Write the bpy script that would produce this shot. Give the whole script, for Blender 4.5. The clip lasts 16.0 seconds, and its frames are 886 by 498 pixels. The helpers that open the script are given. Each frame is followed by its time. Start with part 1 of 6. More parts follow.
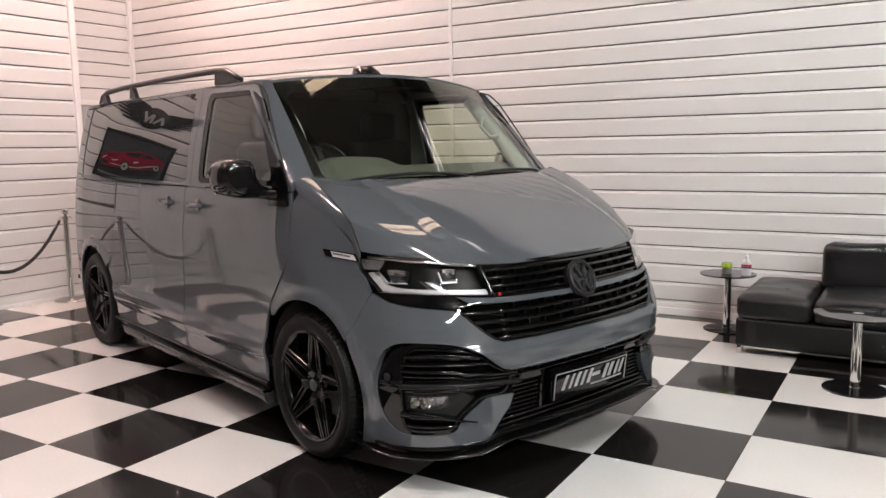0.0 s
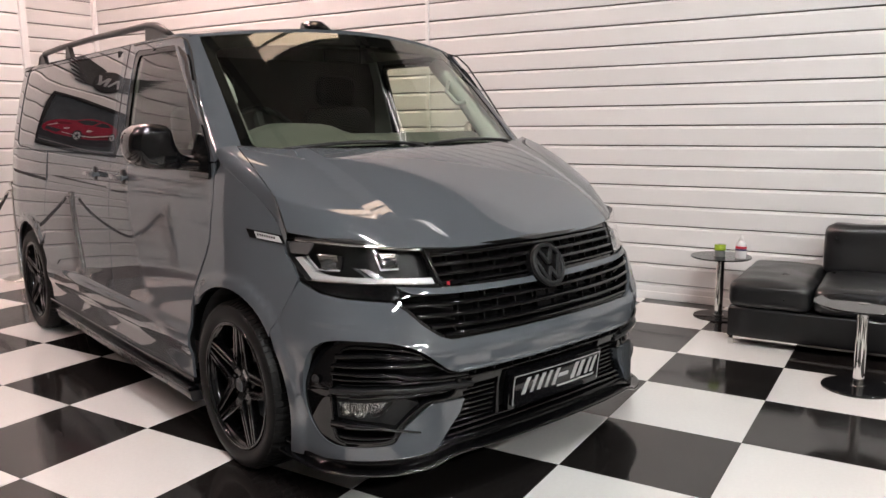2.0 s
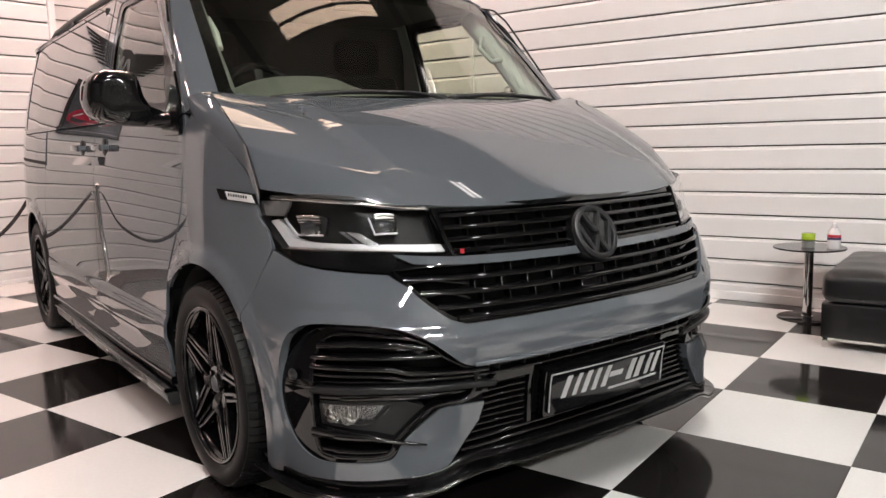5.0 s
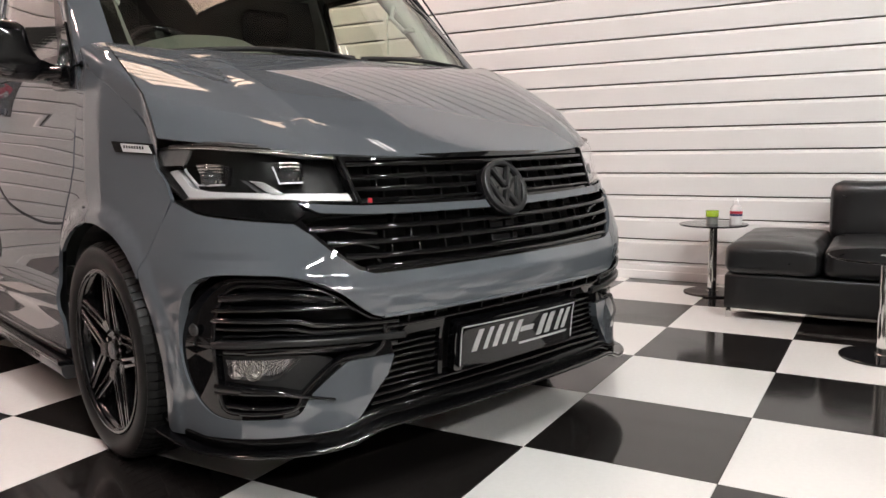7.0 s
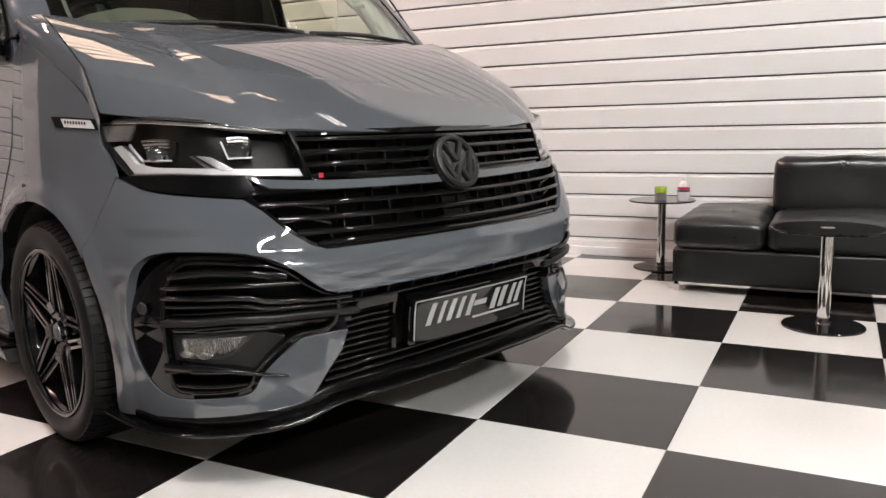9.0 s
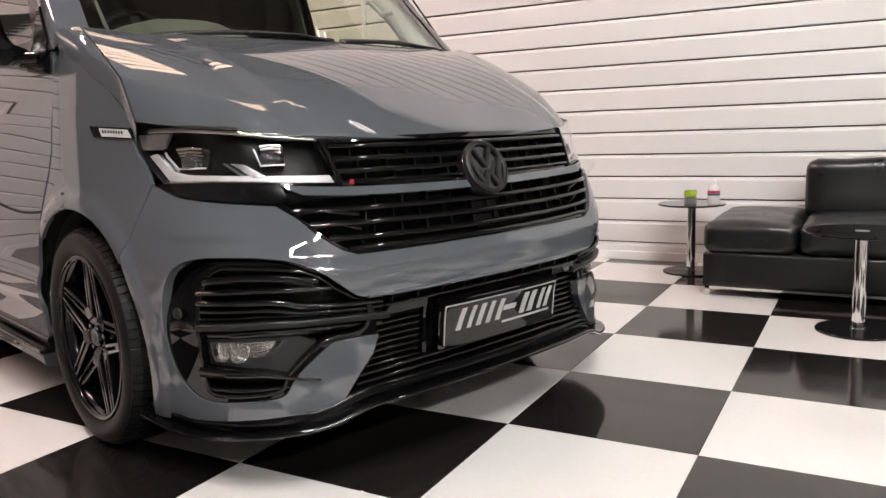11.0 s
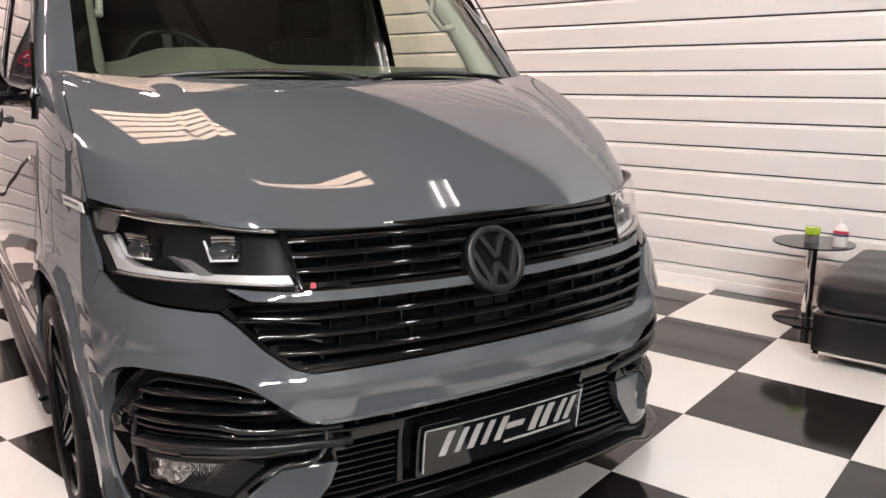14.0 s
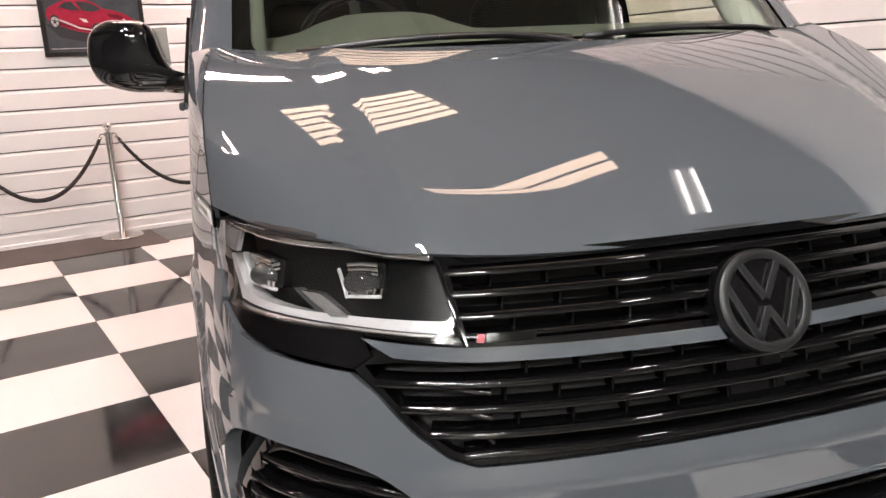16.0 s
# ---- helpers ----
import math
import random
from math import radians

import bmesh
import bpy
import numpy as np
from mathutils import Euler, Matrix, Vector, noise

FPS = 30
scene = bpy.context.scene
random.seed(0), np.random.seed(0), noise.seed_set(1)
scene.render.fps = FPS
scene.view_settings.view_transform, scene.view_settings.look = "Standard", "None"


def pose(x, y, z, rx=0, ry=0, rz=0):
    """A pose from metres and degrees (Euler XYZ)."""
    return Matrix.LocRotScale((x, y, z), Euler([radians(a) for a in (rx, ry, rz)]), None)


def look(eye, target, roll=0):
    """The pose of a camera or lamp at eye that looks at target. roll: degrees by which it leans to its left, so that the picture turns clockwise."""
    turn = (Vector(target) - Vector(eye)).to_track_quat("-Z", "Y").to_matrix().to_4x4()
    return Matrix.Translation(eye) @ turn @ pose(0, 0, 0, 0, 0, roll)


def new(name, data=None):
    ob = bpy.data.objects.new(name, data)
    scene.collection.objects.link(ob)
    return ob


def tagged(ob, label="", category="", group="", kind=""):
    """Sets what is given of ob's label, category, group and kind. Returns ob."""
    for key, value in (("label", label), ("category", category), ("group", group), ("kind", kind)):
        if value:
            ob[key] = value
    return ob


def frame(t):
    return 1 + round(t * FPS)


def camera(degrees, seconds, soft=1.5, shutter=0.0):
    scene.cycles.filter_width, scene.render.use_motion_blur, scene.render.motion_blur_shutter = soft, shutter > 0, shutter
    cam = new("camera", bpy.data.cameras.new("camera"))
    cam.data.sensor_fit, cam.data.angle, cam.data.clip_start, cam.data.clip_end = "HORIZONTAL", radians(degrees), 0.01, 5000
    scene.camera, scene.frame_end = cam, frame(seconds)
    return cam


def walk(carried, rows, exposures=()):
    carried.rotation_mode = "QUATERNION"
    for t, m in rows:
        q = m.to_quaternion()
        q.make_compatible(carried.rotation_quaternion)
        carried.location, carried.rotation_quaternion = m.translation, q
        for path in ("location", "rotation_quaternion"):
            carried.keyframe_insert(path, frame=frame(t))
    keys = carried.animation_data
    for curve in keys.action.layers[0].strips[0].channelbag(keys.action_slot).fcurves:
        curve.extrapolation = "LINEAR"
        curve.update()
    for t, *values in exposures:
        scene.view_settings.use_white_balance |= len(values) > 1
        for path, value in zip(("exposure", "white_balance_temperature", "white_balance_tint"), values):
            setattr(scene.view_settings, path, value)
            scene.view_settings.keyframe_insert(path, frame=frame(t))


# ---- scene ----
cam = camera(59.4, 16.0)
PATH = [
    (0, (1.249, -3.318, 1.437), (0.207, -1.631, 1.176), -1.0),
    (0.5, (1.225, -3.173, 1.401), (0.187, -1.485, 1.129), -0.8),
    (1, (1.209, -3.031, 1.387), (0.174, -1.344, 1.099), -0.6),
    (1.5, (1.212, -2.903, 1.38), (0.18, -1.217, 1.075), -0.5),
    (2, (1.178, -2.798, 1.391), (0.143, -1.117, 1.068), -0.6),
    (2.5, (1.053, -2.635, 1.392), (0.003, -0.966, 1.061), -0.9),
    (3, (0.985, -2.507, 1.389), (-0.096, -0.856, 1.06), -1.2),
    (3.5, (0.981, -2.329, 1.35), (-0.153, -0.711, 1.038), -1.3),
    (3.7, (0.988, -2.238, 1.338), (-0.18, -0.642, 1.041), -1.6),
    (5.8, (0.981, -2.212, 0.997), (-0.186, -0.608, 0.744), -1.5),
    (6, (0.981, -2.211, 0.985), (-0.164, -0.59, 0.735), -1.4),
    (6.5, (0.988, -2.204, 0.98), (-0.086, -0.536, 0.72), -1.2),
    (7, (0.997, -2.186, 0.973), (-0.005, -0.477, 0.702), -1.2),
    (7.5, (1.015, -2.177, 0.972), (0.078, -0.433, 0.687), -1.2),
    (8, (1.02, -2.173, 0.969), (0.121, -0.411, 0.675), -1.3),
    (8.5, (1.006, -2.191, 0.974), (0.12, -0.425, 0.669), -1.4),
    (9, (1.001, -2.188, 0.954), (0.106, -0.429, 0.633), -1.4),
    (11.5, (1.003, -2.206, 0.957), (0.023, -0.49, 0.652), -2.0),
    (12, (1.016, -2.175, 0.955), (0.01, -0.475, 0.642), -1.9),
    (12.5, (1.067, -2.04, 1.007), (0.028, -0.365, 0.668), -1.7),
    (13, (1.097, -1.9, 1.173), (-0.006, -0.281, 0.773), -1.6),
    (13.5, (1.109, -1.807, 1.265), (-0.059, -0.235, 0.862), -1.0),
    (14, (1.088, -1.61, 1.278), (-0.156, -0.102, 0.857), 0.1),
    (14.5, (1.097, -1.467, 1.284), (-0.277, -0.08, 0.85), -0.1),
    (15, (1.088, -1.296, 1.284), (-0.465, -0.116, 0.842), -0.8),
    (15.5, (0.991, -1.208, 1.276), (-0.667, -0.179, 0.837), -1.6),
    (16, (0.717, -1.139, 1.251), (-0.925, -0.098, 0.78), -2.9),
]
walk(cam, [(t, look(eye, target, roll)) for t, eye, target, roll in PATH],
     exposures=((0, 0.64, 6500, 10), (1.5, 0.70, 6450, 10), (3.5, 0.88, 6600, 11), (7, 0.92, 6550, 10), (9, 0.94, 6600, 11), (12.5, 0.96, 6700, 13), (14, 1.02, 6700, 13), (15.2, 1.08, 6750, 14), (16, 1.16, 6650, 12)))

# ---- world and lamps ----
world = bpy.data.worlds.new("world")
world.use_nodes = True
scene.world = world
world.node_tree.nodes["Background"].inputs[0].default_value = (0.9, 0.93, 1.0, 1)
world.node_tree.nodes["Background"].inputs[1].default_value = 0.05
scene.view_settings.exposure = 0.55

# ---- materials ----
def material(name, color, rough=0.5, metal=0.0, coat=0.0, coat_rough=0.03, grain=0.0, grain_scale=40.0, stain=0.0, stain_scale=3.0,
             bump=0.0, bump_scale=60.0, spec=0.5, rough_var=0.0, random_value=0.0):
    """A principled surface with fine grain, larger stains and a little relief."""
    m = bpy.data.materials.new(name)
    m.use_nodes = True
    nodes, links = m.node_tree.nodes, m.node_tree.links
    b = nodes["Principled BSDF"]
    b.inputs["Base Color"].default_value = (*color, 1)
    b.inputs["Roughness"].default_value = rough
    b.inputs["Metallic"].default_value = metal
    b.inputs["Coat Weight"].default_value = coat
    b.inputs["Coat Roughness"].default_value = coat_rough
    b.inputs["Specular IOR Level"].default_value = spec
    coords = nodes.new("ShaderNodeTexCoord")
    if grain or stain or random_value:
        last = None
        for amount, scale, detail in ((grain, grain_scale, 4), (stain, stain_scale, 3)):
            if not amount:
                continue
            n = nodes.new("ShaderNodeTexNoise")
            n.inputs["Scale"].default_value, n.inputs["Detail"].default_value = scale, detail
            links.new(coords.outputs["Object"], n.inputs["Vector"])
            r = nodes.new("ShaderNodeMapRange")
            r.inputs["From Min"].default_value, r.inputs["From Max"].default_value = 0.3, 0.7
            r.inputs["To Min"].default_value, r.inputs["To Max"].default_value = 1 - amount, 1 + amount
            links.new(n.outputs["Fac"], r.inputs["Value"])
            if last is None:
                last = r.outputs[0]
            else:
                k = nodes.new("ShaderNodeMath")
                k.operation = "MULTIPLY"
                links.new(last, k.inputs[0]), links.new(r.outputs[0], k.inputs[1])
                last = k.outputs[0]
        if random_value:
            info = nodes.new("ShaderNodeObjectInfo")
            r = nodes.new("ShaderNodeMapRange")
            r.inputs["To Min"].default_value, r.inputs["To Max"].default_value = 1 - random_value, 1 + random_value
            links.new(info.outputs["Random"], r.inputs["Value"])
            if last is None:
                last = r.outputs[0]
            else:
                k = nodes.new("ShaderNodeMath")
                k.operation = "MULTIPLY"
                links.new(last, k.inputs[0]), links.new(r.outputs[0], k.inputs[1])
                last = k.outputs[0]
        v = nodes.new("ShaderNodeVectorMath")
        v.operation = "SCALE"
        v.inputs[0].default_value = color
        links.new(last, v.inputs["Scale"])
        links.new(v.outputs[0], b.inputs["Base Color"])
    if rough_var:
        n = nodes.new("ShaderNodeTexNoise")
        n.inputs["Scale"].default_value, n.inputs["Detail"].default_value = 5.0, 5
        links.new(coords.outputs["Object"], n.inputs["Vector"])
        r = nodes.new("ShaderNodeMapRange")
        r.inputs["From Min"].default_value, r.inputs["From Max"].default_value = 0.3, 0.7
        r.inputs["To Min"].default_value, r.inputs["To Max"].default_value = max(0.0, rough - rough_var), rough + rough_var
        links.new(n.outputs["Fac"], r.inputs["Value"]), links.new(r.outputs[0], b.inputs["Roughness"])
    if bump:
        n = nodes.new("ShaderNodeTexNoise")
        n.inputs["Scale"].default_value, n.inputs["Detail"].default_value = bump_scale, 3
        links.new(coords.outputs["Object"], n.inputs["Vector"])
        k = nodes.new("ShaderNodeBump")
        k.inputs["Strength"].default_value, k.inputs["Distance"].default_value = bump, 0.002
        links.new(n.outputs["Fac"], k.inputs["Height"])
        links.new(k.outputs[0], b.inputs["Normal"])
        if coat:
            links.new(k.outputs[0], b.inputs["Coat Normal"])
    return m


def glowing(name, color, strength):
    m = bpy.data.materials.new(name)
    m.use_nodes = True
    b = m.node_tree.nodes["Principled BSDF"]
    b.inputs["Base Color"].default_value = (*color, 1)
    b.inputs["Emission Color"].default_value = (*color, 1)
    b.inputs["Emission Strength"].default_value = strength
    return m


def glass(name, color, rough=0.0, ior=1.45, clear=0.0):
    """Real glass; clear mixes in plain transparency, as a thin pane needs."""
    m = bpy.data.materials.new(name)
    m.use_nodes = True
    nodes, links = m.node_tree.nodes, m.node_tree.links
    b = nodes["Principled BSDF"]
    out = nodes["Material Output"]
    nodes.remove(b)
    gloss = nodes.new("ShaderNodeBsdfGlossy")
    gloss.inputs["Roughness"].default_value = rough
    gloss.inputs["Color"].default_value = (1, 1, 1, 1)
    through_it = nodes.new("ShaderNodeBsdfTransparent")
    through_it.inputs["Color"].default_value = (*color, 1)
    facing = nodes.new("ShaderNodeLayerWeight")
    facing.inputs["Blend"].default_value = 0.5
    curve = nodes.new("ShaderNodeMath")
    curve.operation = "POWER"
    curve.inputs[1].default_value = 5.0
    links.new(facing.outputs["Facing"], curve.inputs[0])
    fresnel = nodes.new("ShaderNodeMapRange")
    fresnel.inputs["To Min"].default_value, fresnel.inputs["To Max"].default_value = ((ior - 1) / (ior + 1)) ** 2, 1.0
    links.new(curve.outputs[0], fresnel.inputs["Value"])
    mix = nodes.new("ShaderNodeMixShader")
    links.new(fresnel.outputs[0], mix.inputs[0])
    links.new(through_it.outputs[0], mix.inputs[1]), links.new(gloss.outputs[0], mix.inputs[2])
    links.new(mix.outputs[0], out.inputs[0])
    return m


PAINT = material("grey_paint", (0.0835, 0.0935, 0.105), 0.5, 0.0, 1.0, 0.006, grain=0.03, grain_scale=900, stain=0.02, stain_scale=1.5, spec=0.0)
PAINT.node_tree.nodes["Principled BSDF"].inputs["Coat IOR"].default_value = 1.8
GLOSS_BLACK = material("gloss_black", (0.003, 0.003, 0.0034), 0.03, grain=0.1, grain_scale=200, rough_var=0.012, spec=0.5)
DEEP_BLACK = material("deep_black", (0.003, 0.003, 0.0032), 0.12, grain=0.1, grain_scale=200, spec=0.18)
SATIN_BLACK = material("satin_black", (0.012, 0.012, 0.013), 0.35, grain=0.1, grain_scale=150, bump=0.05, bump_scale=500)
MATT_BLACK = material("matt_black", (0.012, 0.012, 0.012), 0.7, grain=0.15, grain_scale=150, bump=0.15, bump_scale=300)
RUBBER = material("tyre_rubber", (0.005, 0.005, 0.005), 0.5, spec=0.2, grain=0.2, grain_scale=60, stain=0.15, stain_scale=6, bump=0.1, bump_scale=250)
WHEEL_BLACK = material("wheel_black", (0.004, 0.004, 0.0045), 0.14, spec=0.4, grain=0.1, grain_scale=100, rough_var=0.04)
EMBLEM_GREY = material("emblem_grey", (0.013, 0.0135, 0.0145), 0.38, 0.3, grain=0.1, grain_scale=200)
CHROME = material("chrome", (0.78, 0.77, 0.75), 0.09, 1.0, grain=0.04, grain_scale=50, rough_var=0.03)
CHROME_SATIN = material("satin_chrome", (0.62, 0.61, 0.58), 0.22, 1.0, grain=0.05, grain_scale=80, rough_var=0.05)
LAMP_WHITE = material("lamp_white", (0.62, 0.62, 0.63), 0.25, 0.2, 0.5, grain=0.04, grain_scale=120, bump=0.3, bump_scale=400)
LAMP_DARK = material("lamp_dark", (0.004, 0.0042, 0.0045), 0.3, 0.0, spec=0.2, grain=0.1, grain_scale=100)
FOG_SILVER = material("fog_silver", (0.50, 0.50, 0.51), 0.22, 0.85, grain=0.15, grain_scale=90, bump=0.5, bump_scale=120)
BADGE_SILVER = material("badge_silver", (0.66, 0.66, 0.66), 0.35, 0.25, grain=0.05, grain_scale=200)
LAMP_GREY = material("lamp_grey", (0.10, 0.105, 0.11), 0.3, 0.5, grain=0.1, grain_scale=100)
CLEAR = glass("clear_lens", (0.97, 0.97, 0.97), 0.0, 1.42)
LENS_GLASS = material("lens_glass", (0.05, 0.052, 0.055), 0.04, 0.6, 1.0, grain=0.1)
SCREEN_GLASS = glass("screen_glass", (0.81, 0.85, 0.76), 0.0, 1.62)
DOOR_GLASS = glass("door_glass", (0.76, 0.82, 0.72), 0.0, 1.72)
PRIVACY = material("privacy_glass", (0.004, 0.004, 0.005), 0.006, spec=0.7, coat=0.4, coat_rough=0.004)
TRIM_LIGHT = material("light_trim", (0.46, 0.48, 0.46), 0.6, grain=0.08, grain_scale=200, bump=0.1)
DASH_GREY = material("dash_grey", (0.145, 0.154, 0.141), 0.55, grain=0.12, grain_scale=200, stain=0.08, bump=0.15, bump_scale=400)
BAR_METAL = material("bar_metal", (0.045, 0.045, 0.046), 0.28, 0.3, grain=0.06, grain_scale=80, rough_var=0.05)
# darker copy of the light trim: shade on the near pillars put into colour
TRIM_SHADED = material("shaded_trim", (0.17, 0.18, 0.165), 0.8, grain=0.08, grain_scale=200, bump=0.1, spec=0.2)
SEAT_BLACK = material("seat_cloth", (0.004, 0.004, 0.004), 0.9, grain=0.2, grain_scale=200, bump=0.2, bump_scale=300, spec=0.1)
TRIM_DARK = material("dark_trim", (0.010, 0.0105, 0.011), 0.6, grain=0.15, grain_scale=200, bump=0.15, bump_scale=400)
PLATE_BLACK = material("plate_black", (0.006, 0.006, 0.007), 0.06, grain=0.1)
PLATE_SILVER = material("plate_silver", (0.42, 0.42, 0.42), 0.35, 0.2, grain=0.04, grain_scale=200)
RED_PLASTIC = material("red_plastic", (0.33, 0.006, 0.015), 0.3, coat=0.5, grain=0.05)
WHITE_TILE = material("white_tile", (0.75, 0.74, 0.72), 0.10, 0.0, 0.0, grain=0.02, grain_scale=60, stain=0.03, stain_scale=1.2, rough_var=0.035, bump=0.015, bump_scale=9, random_value=0.015)
BLACK_TILE = material("black_tile", (0.013, 0.0115, 0.011), 0.09, 0.0, 0.0, spec=0.75, grain=0.15, grain_scale=60, stain=0.15, stain_scale=1.2, rough_var=0.035, bump=0.015, bump_scale=9, random_value=0.08)
GROUT = material("grout", (0.10, 0.095, 0.09), 0.8, grain=0.2, grain_scale=80)
CLADDING = material("white_cladding", (0.73, 0.725, 0.715), 0.30, 0.0, 0.0, grain=0.008, grain_scale=90, stain=0.005, stain_scale=0.7, bump=0.006, bump_scale=9, random_value=0.02)
WHITE_TRIM = material("white_trim", (0.80, 0.795, 0.785), 0.35, grain=0.02, grain_scale=90, stain=0.02, rough_var=0.05)
DOOR_GREY = material("door_grey", (0.36, 0.37, 0.38), 0.45, grain=0.04, grain_scale=50, stain=0.05)
LEATHER = material("black_leather", (0.0055, 0.0057, 0.0064), 0.33, 0.0, 0.10, 0.25, grain=0.2, grain_scale=250, stain=0.25, stain_scale=7, bump=0.25, bump_scale=220, rough_var=0.06)
SMOKED = glass("smoked_glass", (0.16, 0.165, 0.17), 0.02, 1.52)
BLACK_GLASS = material("black_glass", (0.006, 0.006, 0.007), 0.04, grain=0.1)
ROPE = material("black_rope", (0.016, 0.015, 0.015), 0.8, grain=0.3, grain_scale=120, bump=0.4, bump_scale=200)
CARPET = material("dark_carpet", (0.075, 0.066, 0.062), 0.95, grain=0.35, grain_scale=260, stain=0.12, stain_scale=6, bump=0.6, bump_scale=400)
FRAME_BLACK = material("frame_black", (0.010, 0.010, 0.010), 0.3, coat=0.3, grain=0.1)
POSTER_GREY = material("poster_grey", (0.050, 0.058, 0.066), 0.25, coat=0.8, grain=0.12, grain_scale=12, stain=0.2, stain_scale=4)
POSTER_RED = material("poster_red", (0.28, 0.011, 0.034), 0.25, coat=0.8, grain=0.1, grain_scale=30)
POSTER_MAROON = material("poster_maroon", (0.14, 0.006, 0.018), 0.25, coat=0.8, grain=0.1, grain_scale=30)
POSTER_PALE = material("poster_pale", (0.55, 0.50, 0.50), 0.3, coat=0.6, grain=0.06, grain_scale=40)
POSTER_DARK = material("poster_dark", (0.03, 0.03, 0.035), 0.25, coat=0.8, grain=0.1)
SIGN_DARK = material("sign_dark", (0.022, 0.021, 0.021), 0.4, grain=0.2, grain_scale=30)
LIME = material("lime_tin", (0.36, 0.52, 0.04), 0.25, coat=0.6, grain=0.06, grain_scale=60)
TIN_GREY = material("tin_grey", (0.42, 0.43, 0.42), 0.3, 0.7, grain=0.06, grain_scale=60)
BOTTLE_CLEAR = material("bottle_white", (0.72, 0.71, 0.71), 0.2, coat=0.5, grain=0.03, spec=0.6)
LABEL_RED = material("label_red", (0.50, 0.03, 0.05), 0.4, grain=0.08)
LABEL_BLUE = material("label_blue", (0.05, 0.05, 0.12), 0.4, grain=0.08)
TUBE = glowing("tube_light", (1.0, 0.995, 0.98), 360.0)
# pink tubes near the west wall are added fill for its warm glow
PINK_FILL_TUBE = glowing("pink_fill_tube", (1.0, 0.67, 0.61), 170.0)
MID_TUBE = glowing("mid_tube_light", (1.0, 0.98, 0.96), 75.0)
DIM_TUBE = glowing("dim_tube_light", (1.0, 0.96, 0.93), 4.5)
SKYLIGHT = glowing("skylight_sheet", (1.0, 0.74, 0.56), 3.0)
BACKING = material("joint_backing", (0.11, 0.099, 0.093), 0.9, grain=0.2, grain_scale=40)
# brighter roof tone, brightness put into colour for the van's reflections
CEILING_LIT = material("ceiling_lit", (0.42, 0.405, 0.38), 0.55, grain=0.06, grain_scale=30, stain=0.12, stain_scale=1.0)
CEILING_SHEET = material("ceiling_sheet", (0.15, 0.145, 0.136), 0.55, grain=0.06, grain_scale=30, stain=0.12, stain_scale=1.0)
BEAM = material("dark_beam", (0.04, 0.038, 0.036), 0.6, grain=0.1, grain_scale=30)

# ---- mesh tools ----
def thing(name, label, category, m=None, group="", kind=""):
    ob = new(name)
    ob.empty_display_size = 0.1
    if m is not None:
        ob.matrix_basis = m
    return tagged(ob, label, category, group, kind)


def link_mesh(name, verts, faces, mat, parent=None, label="", smooth=True, mats=None, slots=None):
    me = bpy.data.meshes.new(name)
    me.from_pydata([tuple(v) for v in verts], [], faces)
    for mm in (mats or [mat]):
        me.materials.append(mm)
    if slots:
        me.polygons.foreach_set("material_index", slots)
    me.polygons.foreach_set("use_smooth", [smooth] * len(faces))
    me.update()
    ob = new(name, me)
    ob.parent = parent
    if label:
        ob["label"] = label
    return ob


def part(name, bm, mat, parent=None, label="", smooth=False, angle=None):
    """Links a bmesh as one mesh object under a thing or a part."""
    me = bpy.data.meshes.new(name)
    bm.normal_update()
    if angle is not None:
        smooth = True
        for e in bm.edges:
            if len(e.link_faces) == 2 and e.calc_face_angle(0) > radians(angle):
                e.smooth = False
    for f in bm.faces:
        f.smooth = smooth
    bm.to_mesh(me)
    bm.free()
    me.materials.append(mat)
    ob = new(name, me)
    ob.parent = parent
    if label:
        ob["label"] = label
    return ob


def box_bm(sx, sy, sz, bevel=0.0, segments=2, at=(0, 0, 0), bm=None):
    own = bmesh.new()
    bmesh.ops.create_cube(own, size=1.0)
    bmesh.ops.scale(own, vec=(sx, sy, sz), verts=own.verts)
    if bevel:
        bmesh.ops.bevel(own, geom=own.edges[:], offset=bevel, segments=segments, profile=0.5, affect="EDGES")
    bmesh.ops.translate(own, vec=at, verts=own.verts)
    return own


def lathe_bm(profile, steps=48, axis="z"):
    """Turns (radius, height) pairs round an axis."""
    bm = bmesh.new()
    rings = []
    for r, h in profile:
        if r < 1e-6:
            rings.append([bm.verts.new((0, 0, h))])
        else:
            rings.append([bm.verts.new((r * math.cos(2 * math.pi * k / steps), r * math.sin(2 * math.pi * k / steps), h)) for k in range(steps)])
    for a, b in zip(rings, rings[1:]):
        for k in range(steps):
            n = (k + 1) % steps
            if len(a) == 1 and len(b) == 1:
                continue
            if len(a) == 1:
                bm.faces.new((a[0], b[n], b[k]))
            elif len(b) == 1:
                bm.faces.new((a[k], a[n], b[0]))
            else:
                bm.faces.new((a[k], a[n], b[n], b[k]))
    bmesh.ops.recalc_face_normals(bm, faces=bm.faces)
    if axis == "x":
        bmesh.ops.rotate(bm, cent=(0, 0, 0), matrix=Matrix.Rotation(radians(90), 3, "Y"), verts=bm.verts)
    if axis == "y":
        bmesh.ops.rotate(bm, cent=(0, 0, 0), matrix=Matrix.Rotation(radians(-90), 3, "X"), verts=bm.verts)
    return bm


